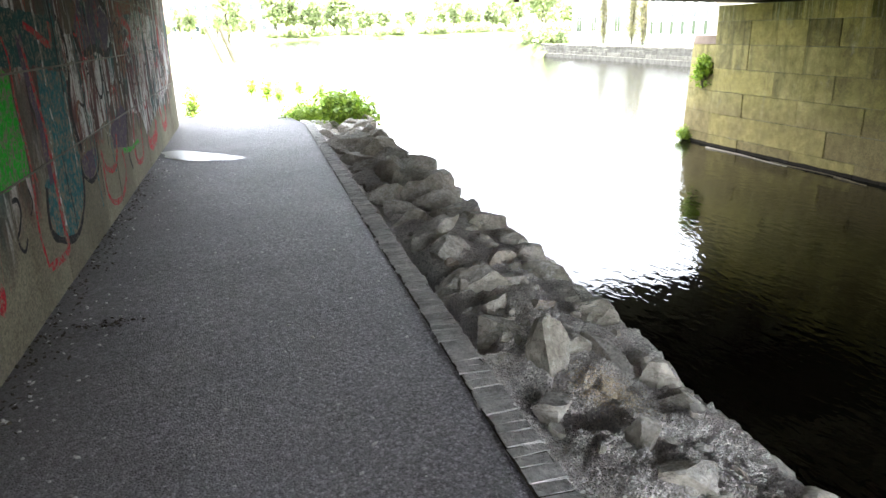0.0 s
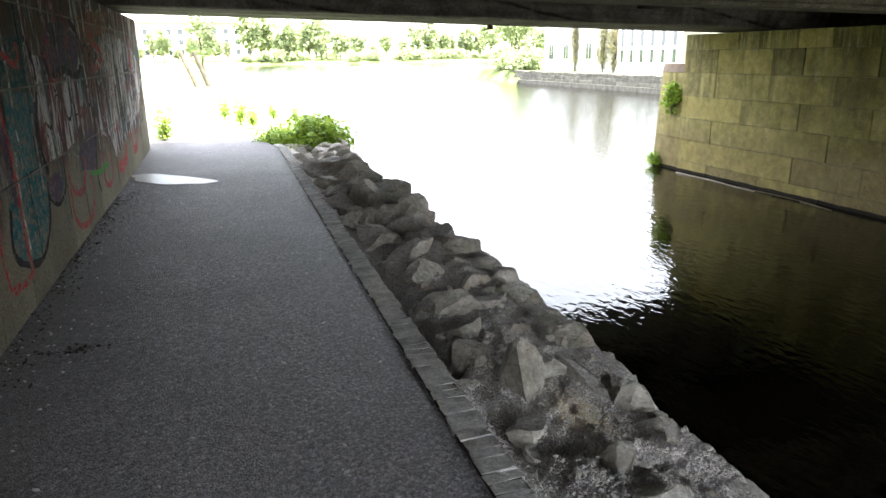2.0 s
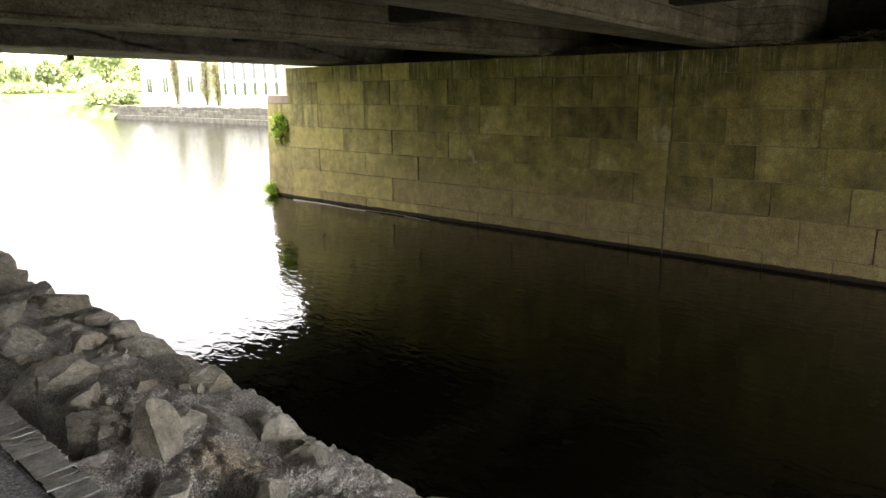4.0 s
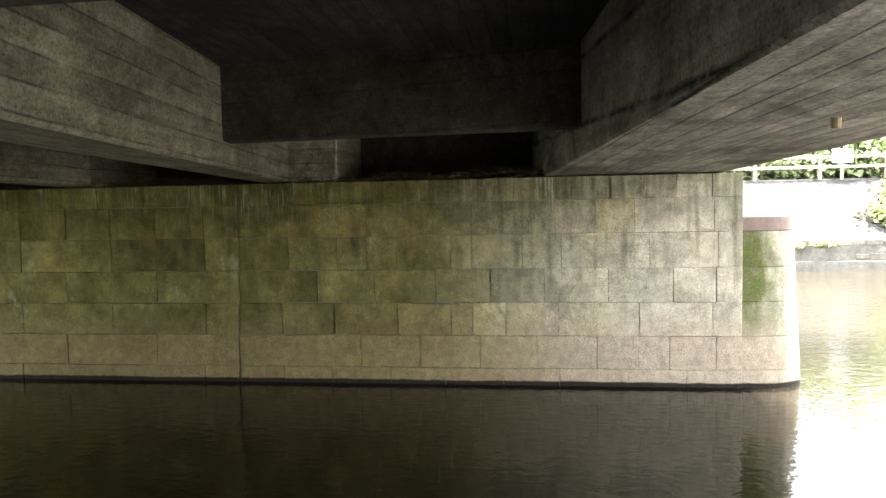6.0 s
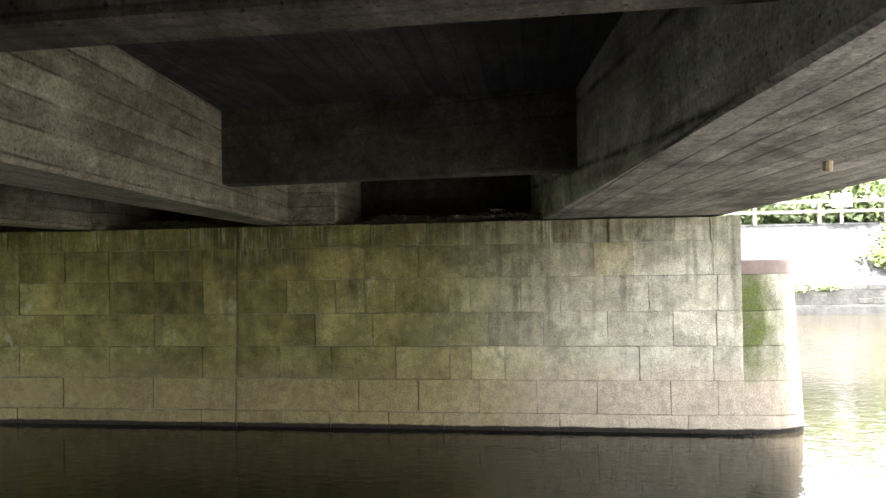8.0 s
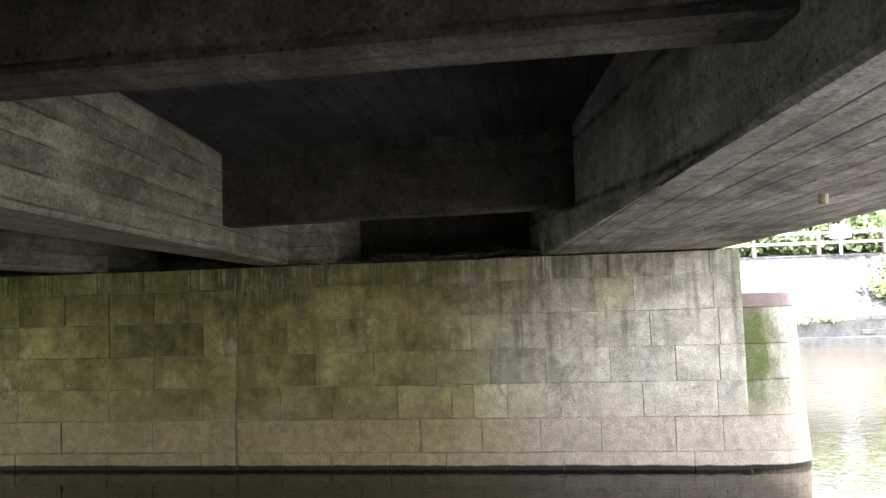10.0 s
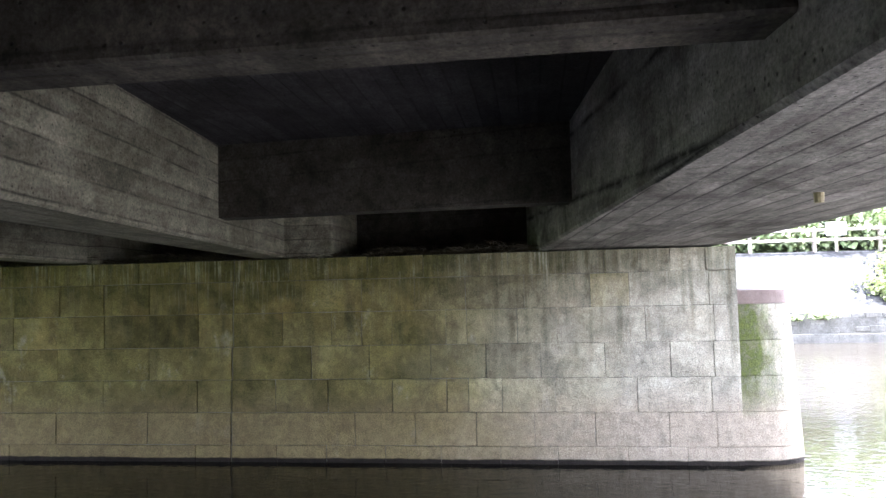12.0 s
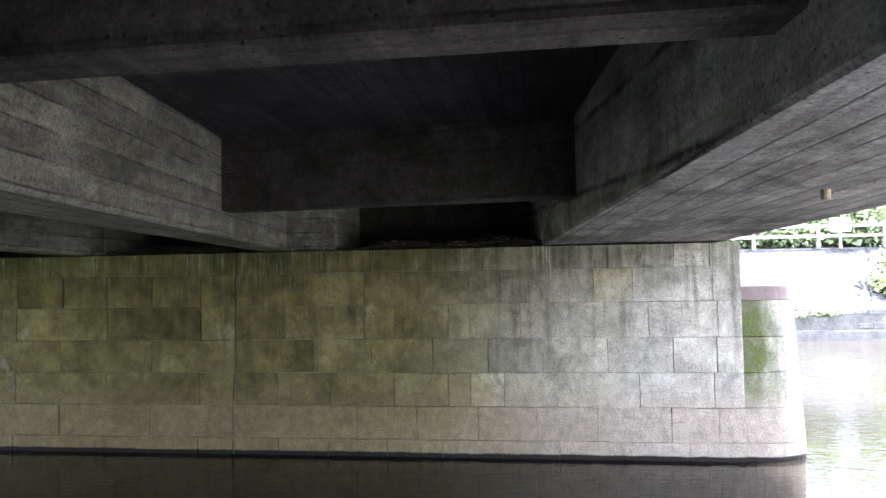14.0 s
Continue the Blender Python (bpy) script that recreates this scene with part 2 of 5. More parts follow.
def make_wall_concrete():
    """Washed concrete of the underpass wall, with old layers of thin run spray paint above knee height."""
    n = Nodes("painted_concrete")
    colour = n.mix(n.ramp(n.noise(1.2, 5), (0.3, 0.0), (0.7, 1.0)), (0.105, 0.095, 0.064), (0.185, 0.168, 0.12))
    colour = n.mix(1.0, colour, n.ramp(n.chance(), (0.0, 0.8), (1.0, 1.15)), "MULTIPLY")
    z = n.axis("Z")
    runs = n.stretched((1, 1.0, 0.16))
    layer = n.noise(2.6, 5, 0.6, at=runs)
    hue = n.ramp(n.noise(1.3, 5, 0.6, at=n.stretched((1, 1, 0.45)), distort=0.5), (0.3, (0.02, 0.085, 0.085)), (0.42, (0.045, 0.05, 0.042)), (0.5, (0.085, 0.036, 0.032)), (0.57, (0.06, 0.053, 0.042)), (0.66, (0.10, 0.05, 0.026)), (0.76, (0.03, 0.07, 0.065)))
    low = n.sums("ADD", z, n.sums("MULTIPLY", n.sums("SUBTRACT", n.noise(1.6, 3, 0.5, at=n.stretched((1, 1, 0.5))), 0.5), 1.5))
    colour = n.mix(n.sums("MULTIPLY", n.band(low, 0.62, 0.86), n.ramp(layer, (0.3, 0.75), (0.6, 1.0))), colour, hue)
    white = n.sums("MULTIPLY", n.ramp(n.noise(7.5, 4, 0.65, at=runs, distort=0.3), (0.53, 0.0), (0.6, 0.7)), n.ramp(n.noise(0.8, 2, at=n.stretched((1, 1, 0.6))), (0.4, 0.05), (0.5, 1.0)))
    colour = n.mix(n.sums("MULTIPLY", white, n.band(low, 0.7, 0.95)), colour, (0.62, 0.61, 0.58))
    red = n.sums("MULTIPLY", n.ramp(n.noise(3.4, 3, 0.5, at=n.stretched((1, 1, 0.3)), distort=1.2), (0.60, 0.0), (0.612, 0.8), (0.63, 0.0)), n.band(low, 0.6, 0.8))
    colour = n.mix(n.sums("MULTIPLY", red, 0.75), colour, (0.42, 0.04, 0.035))
    black = n.sums("MULTIPLY", n.ramp(n.noise(5.0, 3, 0.5, at=runs, distort=0.5), (0.33, 0.9), (0.37, 0.0)), n.band(low, 0.8, 1.1))
    colour = n.mix(black, colour, (0.015, 0.014, 0.014))
    stones = n.cells(85)
    colour = n.mix(0.65, colour, n.ramp(stones.outputs["Color"], (0.1, 0.5), (0.9, 1.5)), "MULTIPLY")
    height = n.mix(0.5, n.ramp(stones.outputs["Distance"], (0.0, 1.0), (0.7, 0.0)), n.noise(40, 5))
    return n.done(colour, 0.95, height, 0.5, 0.006, specular=0.08)


def make_spray(name, colour, patchy=0.45):
    """Sprayed paint, worn through in spots."""
    n = Nodes(name)
    worn = n.ramp(n.noise(22, 5, 0.8), (0.26 + patchy * 0.4, 0.0), (0.36 + patchy * 0.4, 1.0))
    tint = n.mix(n.noise(6, 4), tuple(c * 0.6 for c in colour), tuple(min(1, c * 1.25) for c in colour))
    tint = n.mix(worn, (0.16, 0.145, 0.11), tint)
    tint = n.mix(0.5, tint, n.ramp(n.cells(85).outputs["Color"], (0.1, 0.5), (0.9, 1.5)), "MULTIPLY")
    return n.done(tint, 0.95, n.noise(60, 5), 0.4, 0.004, specular=0.08)


def make_streaks():
    """White paint run down in ragged vertical streaks over dark layers."""
    n = Nodes("streaked_white_spray")
    under = n.ramp(n.noise(2.2, 4, 0.6, at=n.stretched((1, 1, 0.3))), (0.34, (0.02, 0.08, 0.08)), (0.46, (0.04, 0.037, 0.033)), (0.56, (0.10, 0.032, 0.032)), (0.68, (0.05, 0.05, 0.042)))
    runs = n.noise(8.5, 5, 0.7, at=n.stretched((1, 1, 0.13)), distort=0.35)
    clumps = n.noise(1.5, 3, 0.6, at=n.stretched((1, 1, 0.6)))
    cover = n.ramp(n.sums("ADD", runs, n.sums("MULTIPLY", clumps, 0.55)), (0.76, 0.0), (0.84, 0.95))
    cover = n.sums("MULTIPLY", cover, n.ramp(n.noise(30, 5, 0.8), (0.36, 0.15), (0.5, 1.0)))
    colour = n.mix(cover, under, n.mix(n.noise(5, 4), (0.33, 0.32, 0.30), (0.68, 0.67, 0.65)))
    return n.done(colour, 0.95, n.noise(60, 5), 0.4, 0.004, specular=0.08)


def make_rock():
    n = Nodes("river_rock")
    colour = n.ramp(n.noise(3.0, 7, 0.65), (0.3, (0.24, 0.222, 0.19)), (0.5, (0.43, 0.405, 0.358)), (0.7, (0.60, 0.57, 0.515)))
    colour = n.mix(1.0, colour, n.ramp(n.chance(), (0.0, (0.70, 0.68, 0.64)), (0.5, (1.0, 0.98, 0.95)), (0.85, (1.1, 1.08, 1.04)), (1.0, (1.15, 1.0, 0.88))), "MULTIPLY")
    vein = n.ramp(n.noise(5, 4, 0.6, at=n.stretched((1, 1.6, 3.2), (0.5, 0.4, 0.3)), distort=0.8), (0.48, 0.0), (0.5, 1.0), (0.52, 0.0))
    colour = n.mix(n.sums("MULTIPLY", vein, 0.45), colour, (0.05, 0.045, 0.04))
    grit = n.mix(0.7, n.ramp(n.noise(4, 6, 0.7), (0.3, (0.42, 0.40, 0.37)), (0.7, (0.60, 0.58, 0.55))), n.ramp(n.cells(75).outputs["Color"], (0.1, 0.5), (0.9, 1.5)), "MULTIPLY")
    facing = n.add("ShaderNodeSeparateXYZ", Vector=n.tree.nodes.new("ShaderNodeNewGeometry").outputs["Normal"]).outputs[2]
    dust = n.band(n.sums("ADD", facing, n.sums("MULTIPLY", n.noise(6, 6, 0.75), 1.3)), 1.2, 1.55)
    colour = n.mix(n.sums("MULTIPLY", dust, 0.6), colour, grit)
    spots = n.ramp(n.noise(48, 2), (0.7, 0.0), (0.74, 0.5))
    colour = n.mix(spots, colour, (0.5, 0.49, 0.46))
    colour = n.mix(0.55, colour, n.ramp(n.noise(26, 6, 0.75), (0.32, 0.4), (0.68, 1.6)), "MULTIPLY")
    height = n.mix(0.4, n.noise(11, 7, 0.65), n.noise(60, 5, 0.7))
    return n.done(colour, 0.92, height, 1.0, 0.03, specular=0.1)


def make_dirt():
    n = Nodes("dirt_and_gravel")
    colour = n.ramp(n.noise(3.2, 7, 0.7), (0.32, (0.42, 0.375, 0.34)), (0.48, (0.60, 0.565, 0.53)), (0.68, (0.74, 0.705, 0.675)))
    stones = n.cells(120)
    colour = n.mix(0.8, colour, n.ramp(stones.outputs["Color"], (0.1, 0.45), (0.9, 1.65)), "MULTIPLY")
    droppings = n.ramp(n.noise(60, 3, 0.6), (0.68, 0.0), (0.72, 0.6))
    colour = n.mix(droppings, colour, (0.66, 0.64, 0.6))
    height = n.mix(0.4, n.ramp(stones.outputs["Distance"], (0.0, 1.0), (0.7, 0.0)), n.noise(34, 7, 0.75))
    return n.done(colour, 0.95, height, 1.0, 0.02, specular=0.08)


def make_gravel():
    n = Nodes("loose_gravel")
    island = n.tree.nodes.new("ShaderNodeNewGeometry").outputs["Random Per Island"]
    colour = n.ramp(island, (0.0, (0.26, 0.24, 0.22)), (0.5, (0.46, 0.438, 0.415)), (1.0, (0.62, 0.595, 0.57)))
    return n.done(colour, 0.95, n.noise(90, 3), 0.3, 0.004, specular=0.08)


def make_water():
    """Dark water, still in the bridge's shelter, rippled by wind up- and downstream; sunlight is coloured in
    downstream.
    """
    n = Nodes("river_water")
    at = n.stretched((1.0, 0.5, 1.0), (0, 0, 0.25))
    y = n.axis("Y")
    open_water = n.sums("ADD", n.band(y, 9.0, 40.0), n.band(n.sums("MULTIPLY", y, -1.0), 4.0, 14.0))
    ripple = n.mix(0.3, n.noise(9.0, 2, 0.5, at=at, distort=0.4), n.noise(0.9, 2, 0.5, at=at))
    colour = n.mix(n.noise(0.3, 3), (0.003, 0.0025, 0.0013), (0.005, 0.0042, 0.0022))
    # sunlight on the silty water past the deck is put into its colour
    silt_or_sun = n.band(n.sums("ADD", n.sums("MULTIPLY", y, -1.0), n.sums("MULTIPLY", n.noise(0.25, 3), 8.0)), 6.0, 13.0)
    colour = n.mix(silt_or_sun, colour, n.mix(n.noise(0.8, 4, at=at), (0.022, 0.0185, 0.0125), (0.042, 0.037, 0.028)))
    mat = n.done(colour, 0.02, ripple, 0.24, 0.032, specular=0.5)
    bump = n.bsdf.inputs["Normal"].links[0].from_node
    n.put(bump.inputs["Strength"], n.sums("ADD", n.sums("MULTIPLY", open_water, 0.9), 0.24))
    n.bsdf.inputs["IOR"].default_value = 1.33
    return mat


def make_leaf(name, dark, light):
    n = Nodes(name)
    island = n.tree.nodes.new("ShaderNodeNewGeometry").outputs["Random Per Island"]
    colour = n.mix(island, dark, light)
    colour = n.mix(0.4, colour, n.ramp(n.noise(25, 3), (0.3, 0.7), (0.7, 1.25)), "MULTIPLY")
    mat = n.done(colour, 0.5, n.noise(60, 2), 0.2, 0.003, specular=0.4)
    shine = n.add("ShaderNodeBsdfTranslucent", Color=colour)
    both = n.add("ShaderNodeMixShader", Fac=0.35)
    n.tree.links.new(n.bsdf.outputs[0], both.inputs[1])
    n.tree.links.new(shine.outputs[0], both.inputs[2])
    n.tree.links.new(both.outputs[0], n.tree.nodes["Material Output"].inputs["Surface"])
    return mat


def make_glass():
    n = Nodes("window_glass")
    return n.done((0.03, 0.04, 0.045), 0.06, n.noise(1.5, 2), 0.05, 0.01, specular=0.8)


def make_slope_paving(name="paved_slope", a=(0.022, 0.0215, 0.021), b=(0.042, 0.0415, 0.041)):
    n = Nodes(name)
    cells = n.cells(4.2, n.stretched((1, 0.7, 1.5)), "DISTANCE_TO_EDGE")
    tone = n.mix(n.noise(2, 5), a, b)
    colour = n.mix(n.ramp(cells.outputs["Distance"], (0.08, 1.0), (0.22, 0.0)), tone, (0.012, 0.012, 0.011))
    return n.done(colour, 0.85, cells.outputs["Distance"], 0.5, 0.03, specular=0.3)


ASPHALT = make_asphalt()
SANDSTONE = make_sandstone()
MOSSY_STONE = make_sandstone("mossy_sandstone", True)
MORTAR = plain("old_mortar", (0.05, 0.045, 0.03), (0.24, 0.225, 0.18), 2.2, 0.95)
GRANITE = plain("red_granite", (0.085, 0.056, 0.042), (0.165, 0.122, 0.095), 2.5, 0.8, 80)
GIRDER = make_concrete("girder_concrete", (0.115, 0.108, 0.074), (0.225, 0.213, 0.155), (0.025, 0, 1.0), 0.21, 0.5, 0.75)
SOFFIT = make_concrete("soffit_concrete", (0.115, 0.108, 0.088), (0.26, 0.25, 0.215), (0.1, -1, 0.35), 0.23, 0.8, 1.0)
# the slab's near-black tones hold the deep shade between the girders
SHADED_SLAB = make_concrete("shaded_slab_concrete", (0.023, 0.021, 0.0205), (0.054, 0.050, 0.049), (0, 1, 0), 0.19, 0.5, 0.9)
# darker than the girders' concrete: the shade of the bays is in this colour
SHADED_CROSS = make_concrete("shaded_cross_beam_concrete", (0.026, 0.023, 0.017), (0.072, 0.065, 0.049), (0.6, 0, 1.0), 0.24, 0.5, 0.5)
WALL = make_wall_concrete()
ROCK = make_rock()
DIRT = make_dirt()
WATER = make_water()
SETT = plain("sett_stone", (0.30, 0.288, 0.272), (0.60, 0.58, 0.55), 16, 0.95, 60, 0.9, 0.014, 0.16, 0.1)
PAVED = make_slope_paving()
GRASS_GROUND = plain("rough_grass_ground", (0.07, 0.10, 0.03), (0.15, 0.18, 0.06), 0.8, 0.95, 30)
QUAY = plain("quay_stone", (0.075, 0.069, 0.055), (0.165, 0.155, 0.13), 2.5, 0.9, 20, 0.5, 0.02)

BARK = plain("bark", (0.06, 0.05, 0.035), (0.14, 0.12, 0.09), 6, 0.9, 30, 0.8, 0.03)
LEAF = make_leaf("bush_leaf", (0.14, 0.25, 0.02), (0.36, 0.48, 0.06))
TREE_LEAF = make_leaf("tree_leaf", (0.22, 0.28, 0.12), (0.36, 0.41, 0.22))
PLASTER = plain("white_plaster", (0.66, 0.64, 0.60), (0.80, 0.79, 0.76), 0.6, 0.85, 40)
WHITE_PAINT = plain("white_paint", (0.74, 0.74, 0.73), (0.82, 0.82, 0.81), 2, 0.5, 40, 0.1)
BRICK = plain("pale_brick", (0.50, 0.34, 0.30), (0.62, 0.47, 0.42), 1.5, 0.9, 20)
OLD_WOOD = plain("weathered_wood", (0.22, 0.18, 0.14), (0.36, 0.31, 0.25), 5, 0.85, 40)
ROOF_TILE = plain("roof_tile", (0.2, 0.2, 0.2), (0.34, 0.335, 0.33), 2, 0.85, 20)
SLOPE_LEAF = make_leaf("slope_bush_leaf", (0.12, 0.15, 0.05), (0.24, 0.27, 0.11))
IVY = make_leaf("ivy_leaf", (0.26, 0.25, 0.13), (0.46, 0.42, 0.25))
GLASS = make_glass()
TWIG = plain("twigs", (0.03, 0.025, 0.014), (0.10, 0.08, 0.045), 8, 0.95, 60)
IRON = plain("rusty_iron", (0.05, 0.035, 0.025), (0.12, 0.07, 0.04), 12, 0.7, 80, metal=0.6)
BRASS = plain("yellowed_fitting", (0.16, 0.135, 0.07), (0.26, 0.225, 0.13), 12, 0.6, 80)
PAINT_GREEN = make_spray("green_spray", (0.01, 0.33, 0.015), 0.42)
PAINT_TEAL = make_spray("teal_spray", (0.014, 0.105, 0.118), 0.42)
PAINT_RED = make_spray("red_spray", (0.34, 0.02, 0.028), 0.42)
PAINT_DARK = make_spray("black_spray", (0.015, 0.015, 0.017), 0.2)
PAINT_PURPLE = make_spray("purple_spray", (0.07, 0.05, 0.08), 0.3)
PAINT_DEEP = make_spray("dark_teal_spray", (0.012, 0.055, 0.055), 0.35)
PAINT_RUST = make_spray("rust_spray", (0.17, 0.045, 0.02), 0.45)
STREAKED = make_streaks()
PAINT_WHITE = make_spray("white_spray", (0.5, 0.49, 0.47), 0.55)
LEAF_LITTER = plain("dark_leaf_litter", (0.02, 0.017, 0.012), (0.07, 0.055, 0.035), 20, 0.95, 80)
SEED = plain("pale_seed", (0.60, 0.50, 0.36), (0.8, 0.69, 0.53), 40, 0.9, 90)
GRAVEL = make_gravel()
LITTER = plain("pale_crumbs", (0.3, 0.29, 0.27), (0.6, 0.58, 0.55), 30, 0.9, 80)

# ---------------------------------------------------------------- mesh helpers


def mesh_of(name, verts, faces, smooth=False):
    me = bpy.data.meshes.new(name)
    me.from_pydata([tuple(v) for v in verts], [], faces)
    me.validate()
    if smooth:
        me.polygons.foreach_set("use_smooth", [True] * len(me.polygons))
    me.update()
    return me


def part(name, bm, material, parent=None, label=""):
    """Links a bmesh as one mesh object, under a thing or a part where one is given."""
    me = bpy.data.meshes.new(name)
    bm.normal_update()
    bm.to_mesh(me)
    bm.free()
    return part_mesh(name, me, material, parent, label)


def part_mesh(name, me, material, parent=None, label="", place=None):
    if not me.materials:
        me.materials.append(material)
    ob = new(name, me)
    ob.parent = parent
    if place is not None:
        ob.matrix_basis = place
    return tagged(ob, label)


def empty(name, label, category, place=(0, 0, 0), group="", kind=""):
    ob = new(name)
    ob.empty_display_size = 0.2
    ob.location = place
    return tagged(ob, label, category, group, kind)


CUBE = [(0, 1, 3, 2), (4, 6, 7, 5), (0, 4, 5, 1), (2, 3, 7, 6), (0, 2, 6, 4), (1, 5, 7, 3)]


def hexa(bm, corners, bevel=0.0):
    """A six-sided block; corners for x, y, z each low then high, z fastest."""
    verts = [bm.verts.new(c) for c in corners]
    faces = [bm.faces.new([verts[i] for i in f]) for f in CUBE]
    bmesh.ops.recalc_face_normals(bm, faces=faces)
    if bevel:
        edges = list({e for f in faces for e in f.edges})
        bmesh.ops.bevel(bm, geom=edges, offset=bevel, segments=1, affect="EDGES")


def box(bm, x0, x1, y0, y1, z0, z1, bevel=0.0):
    hexa(bm, [(x, y, z) for x in (x0, x1) for y in (y0, y1) for z in (z0, z1)], bevel)


def box_part(name, dims, material, parent=None, label="", bevel=0.0):
    bm = bmesh.new()
    box(bm, *dims, bevel)
    return part(name, bm, material, parent, label)


def extruded(bm, ring, z0, z1, top_ring=None):
    """A block with the outline ring, counted anticlockwise, from z0 to z1."""
    low = [bm.verts.new((x, y, z0)) for x, y in ring]
    high = [bm.verts.new((x, y, z1)) for x, y in (top_ring or ring)]
    n = len(ring)
    for i in range(n):
        bm.faces.new((low[i], low[(i + 1) % n], high[(i + 1) % n], high[i]))
    bm.faces.new(high), bm.faces.new(low[::-1])
    bmesh.ops.recalc_face_normals(bm, faces=bm.faces[:])


def cylinder(bm, a, b, r0, r1, sides=8):
    a, b = Vector(a), Vector(b)
    turn = (b - a).to_track_quat("Z", "Y").to_matrix()
    rings = []
    for p, r in ((a, r0), (b, r1)):
        rings.append([bm.verts.new(p + turn @ Vector((r * math.cos(2 * math.pi * i / sides), r * math.sin(2 * math.pi * i / sides), 0))) for i in range(sides)])
    for i in range(sides):
        j = (i + 1) % sides
        bm.faces.new((rings[0][i], rings[0][j], rings[1][j], rings[1][i]))
    bm.faces.new(rings[0][::-1]), bm.faces.new(rings[1])


def hump(x, y, scale, seed=0.0, octaves=4):
    return noise.fractal(Vector((x * scale + seed, y * scale - seed, seed * 1.7)), 1.0, 2.0, octaves)


def sheet(name, xs, ys, height, material, smooth=True):
    """A heightfield over the lines xs and ys."""
    verts = [(x, y, height(x, y)) for y in ys for x in xs]
    w = len(xs)
    faces = [(j * w + i, j * w + i + 1, (j + 1) * w + i + 1, (j + 1) * w + i) for j in range(len(ys) - 1) for i in range(w - 1)]
    return part_mesh(name, mesh_of(name, verts, faces, smooth), material)


def leaves(name, centres, sizes, rng, material, parent, droop=0.3):
    """Many small folded leaves as one mesh."""
    verts, faces = [], []
    for c, s in zip(centres, sizes):
        a, tilt, roll = rng.uniform(0, 2 * math.pi), rng.uniform(-0.9, 0.6) - droop, rng.uniform(-0.6, 0.6)
        turn = Euler((tilt, roll, a)).to_matrix()
        k = len(verts)
        for p in ((0, 0, 0), (0.42, 0.5, 0.12), (0, 1, -0.08), (-0.42, 0.5, 0.12)):
            verts.append(Vector(c) + turn @ Vector(p) * s)
        faces += [(k, k + 1, k + 2), (k, k + 2, k + 3)]
    return part_mesh(name, mesh_of(name, verts, faces), material, parent)


# ---------------------------------------------------------------- ground and water
WATER_Z = -0.985


def path_z(y):
    return 0.006 * max(-40.0, min(y, 16.0))


def bank_edge(y):
    """The line along which the bank of the path drops to the river."""
    return float(np.interp(y, [-60, 0, 1.5, 2.2, 2.7, 3.4, 5, 8, 11, 14, 18, 25, 40, 80, 160, 320], [2.05, 2.0, 1.98, 1.96, 2.02, 2.08, 2.14, 2.16, 2.2, 2.5, 2.8, 2.0, 1.2, 1.5, 4.0, 9.0]))


river_bed = sheet("ground", np.linspace(-3000, 3000, 13), np.linspace(-3000, 3000, 13), lambda x, y: -2.6, DIRT)
tagged(river_bed, "muddy river bed and low ground to the horizon", "ground", kind="structure")

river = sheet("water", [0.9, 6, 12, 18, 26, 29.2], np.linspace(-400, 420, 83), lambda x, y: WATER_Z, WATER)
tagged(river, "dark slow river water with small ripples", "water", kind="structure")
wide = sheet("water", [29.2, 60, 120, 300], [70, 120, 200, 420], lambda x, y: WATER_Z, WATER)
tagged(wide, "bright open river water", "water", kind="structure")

bm = bmesh.new()
spine = [(-30, -1.6, 0.84), (-3.6, -1.6, 0.84), (0, -1.4, 0.84), (7, -1.4, 0.845), (12.4, -1.4, 0.87), (14, -1.6, 0.62), (18, -2.4, 0.0), (22.5, -3.6, -0.9), (30, -6.5, -3.2), (45, -16, -11), (70, -40, -32)]
fine = []
for (y0, l0, r0), (y1, l1, r1) in zip(spine, spine[1:]):
    steps = max(1, int((y1 - y0) / 0.8)) if y1 < 20 else 3
    fine += [(y0 + (y1 - y0) * i / steps, l0 + (l1 - l0) * i / steps, r0 + (r1 - r0) * i / steps) for i in range(steps)]
fine.append(spine[-1])
cols = 9
grid = [[bm.verts.new((l + (r - l) * i / (cols - 1), y, path_z(y) + 0.012 * math.sin(math.pi * i / (cols - 1)) + 0.004 * hump(l + (r - l) * i / 8, y, 0.8))) for i in range(cols)] for y, l, r in fine]
for a, b in zip(grid, grid[1:]):
    for i in range(cols - 1):
        bm.faces.new((a[i], a[i + 1], b[i + 1], b[i]))
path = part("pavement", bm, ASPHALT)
tagged(path, "dark grey asphalt footpath with pale crumbs and a fine rough grain", "footpath", kind="structure")
for p in path.data.polygons:
    p.use_smooth = True

bm = bmesh.new()
ring = []
for i in range(40):
    a = 2 * math.pi * i / 40
    r = 1 + 0.10 * math.sin(3 * a + 1) + 0.05 * math.sin(7 * a)
    dx = 0.54 * r * math.cos(a)
    ring.append((-0.76 + dx, 9.72 - 0.72 * dx + 0.36 * (1 - 0.12 * math.cos(a)) * r * math.sin(a)))
vs = [bm.verts.new((max(x, -1.285), y, path_z(y) + 0.019)) for x, y in ring]
bm.faces.new(vs)
n = Nodes("puddle_water")
puddle = part("puddle", bm, n.done((0.2, 0.2, 0.155), 0.4, n.noise(9, 3), 0.08, 0.01))
tagged(puddle, "shallow puddle lying on the asphalt beside the wall", "puddle", kind="structure")


def dip(x, y, cx, cy, rx, ry, depth, power=2.0):
    d = abs((x - cx) / rx) ** power + abs((y - cy) / ry) ** power
    return -depth * math.exp(-d)


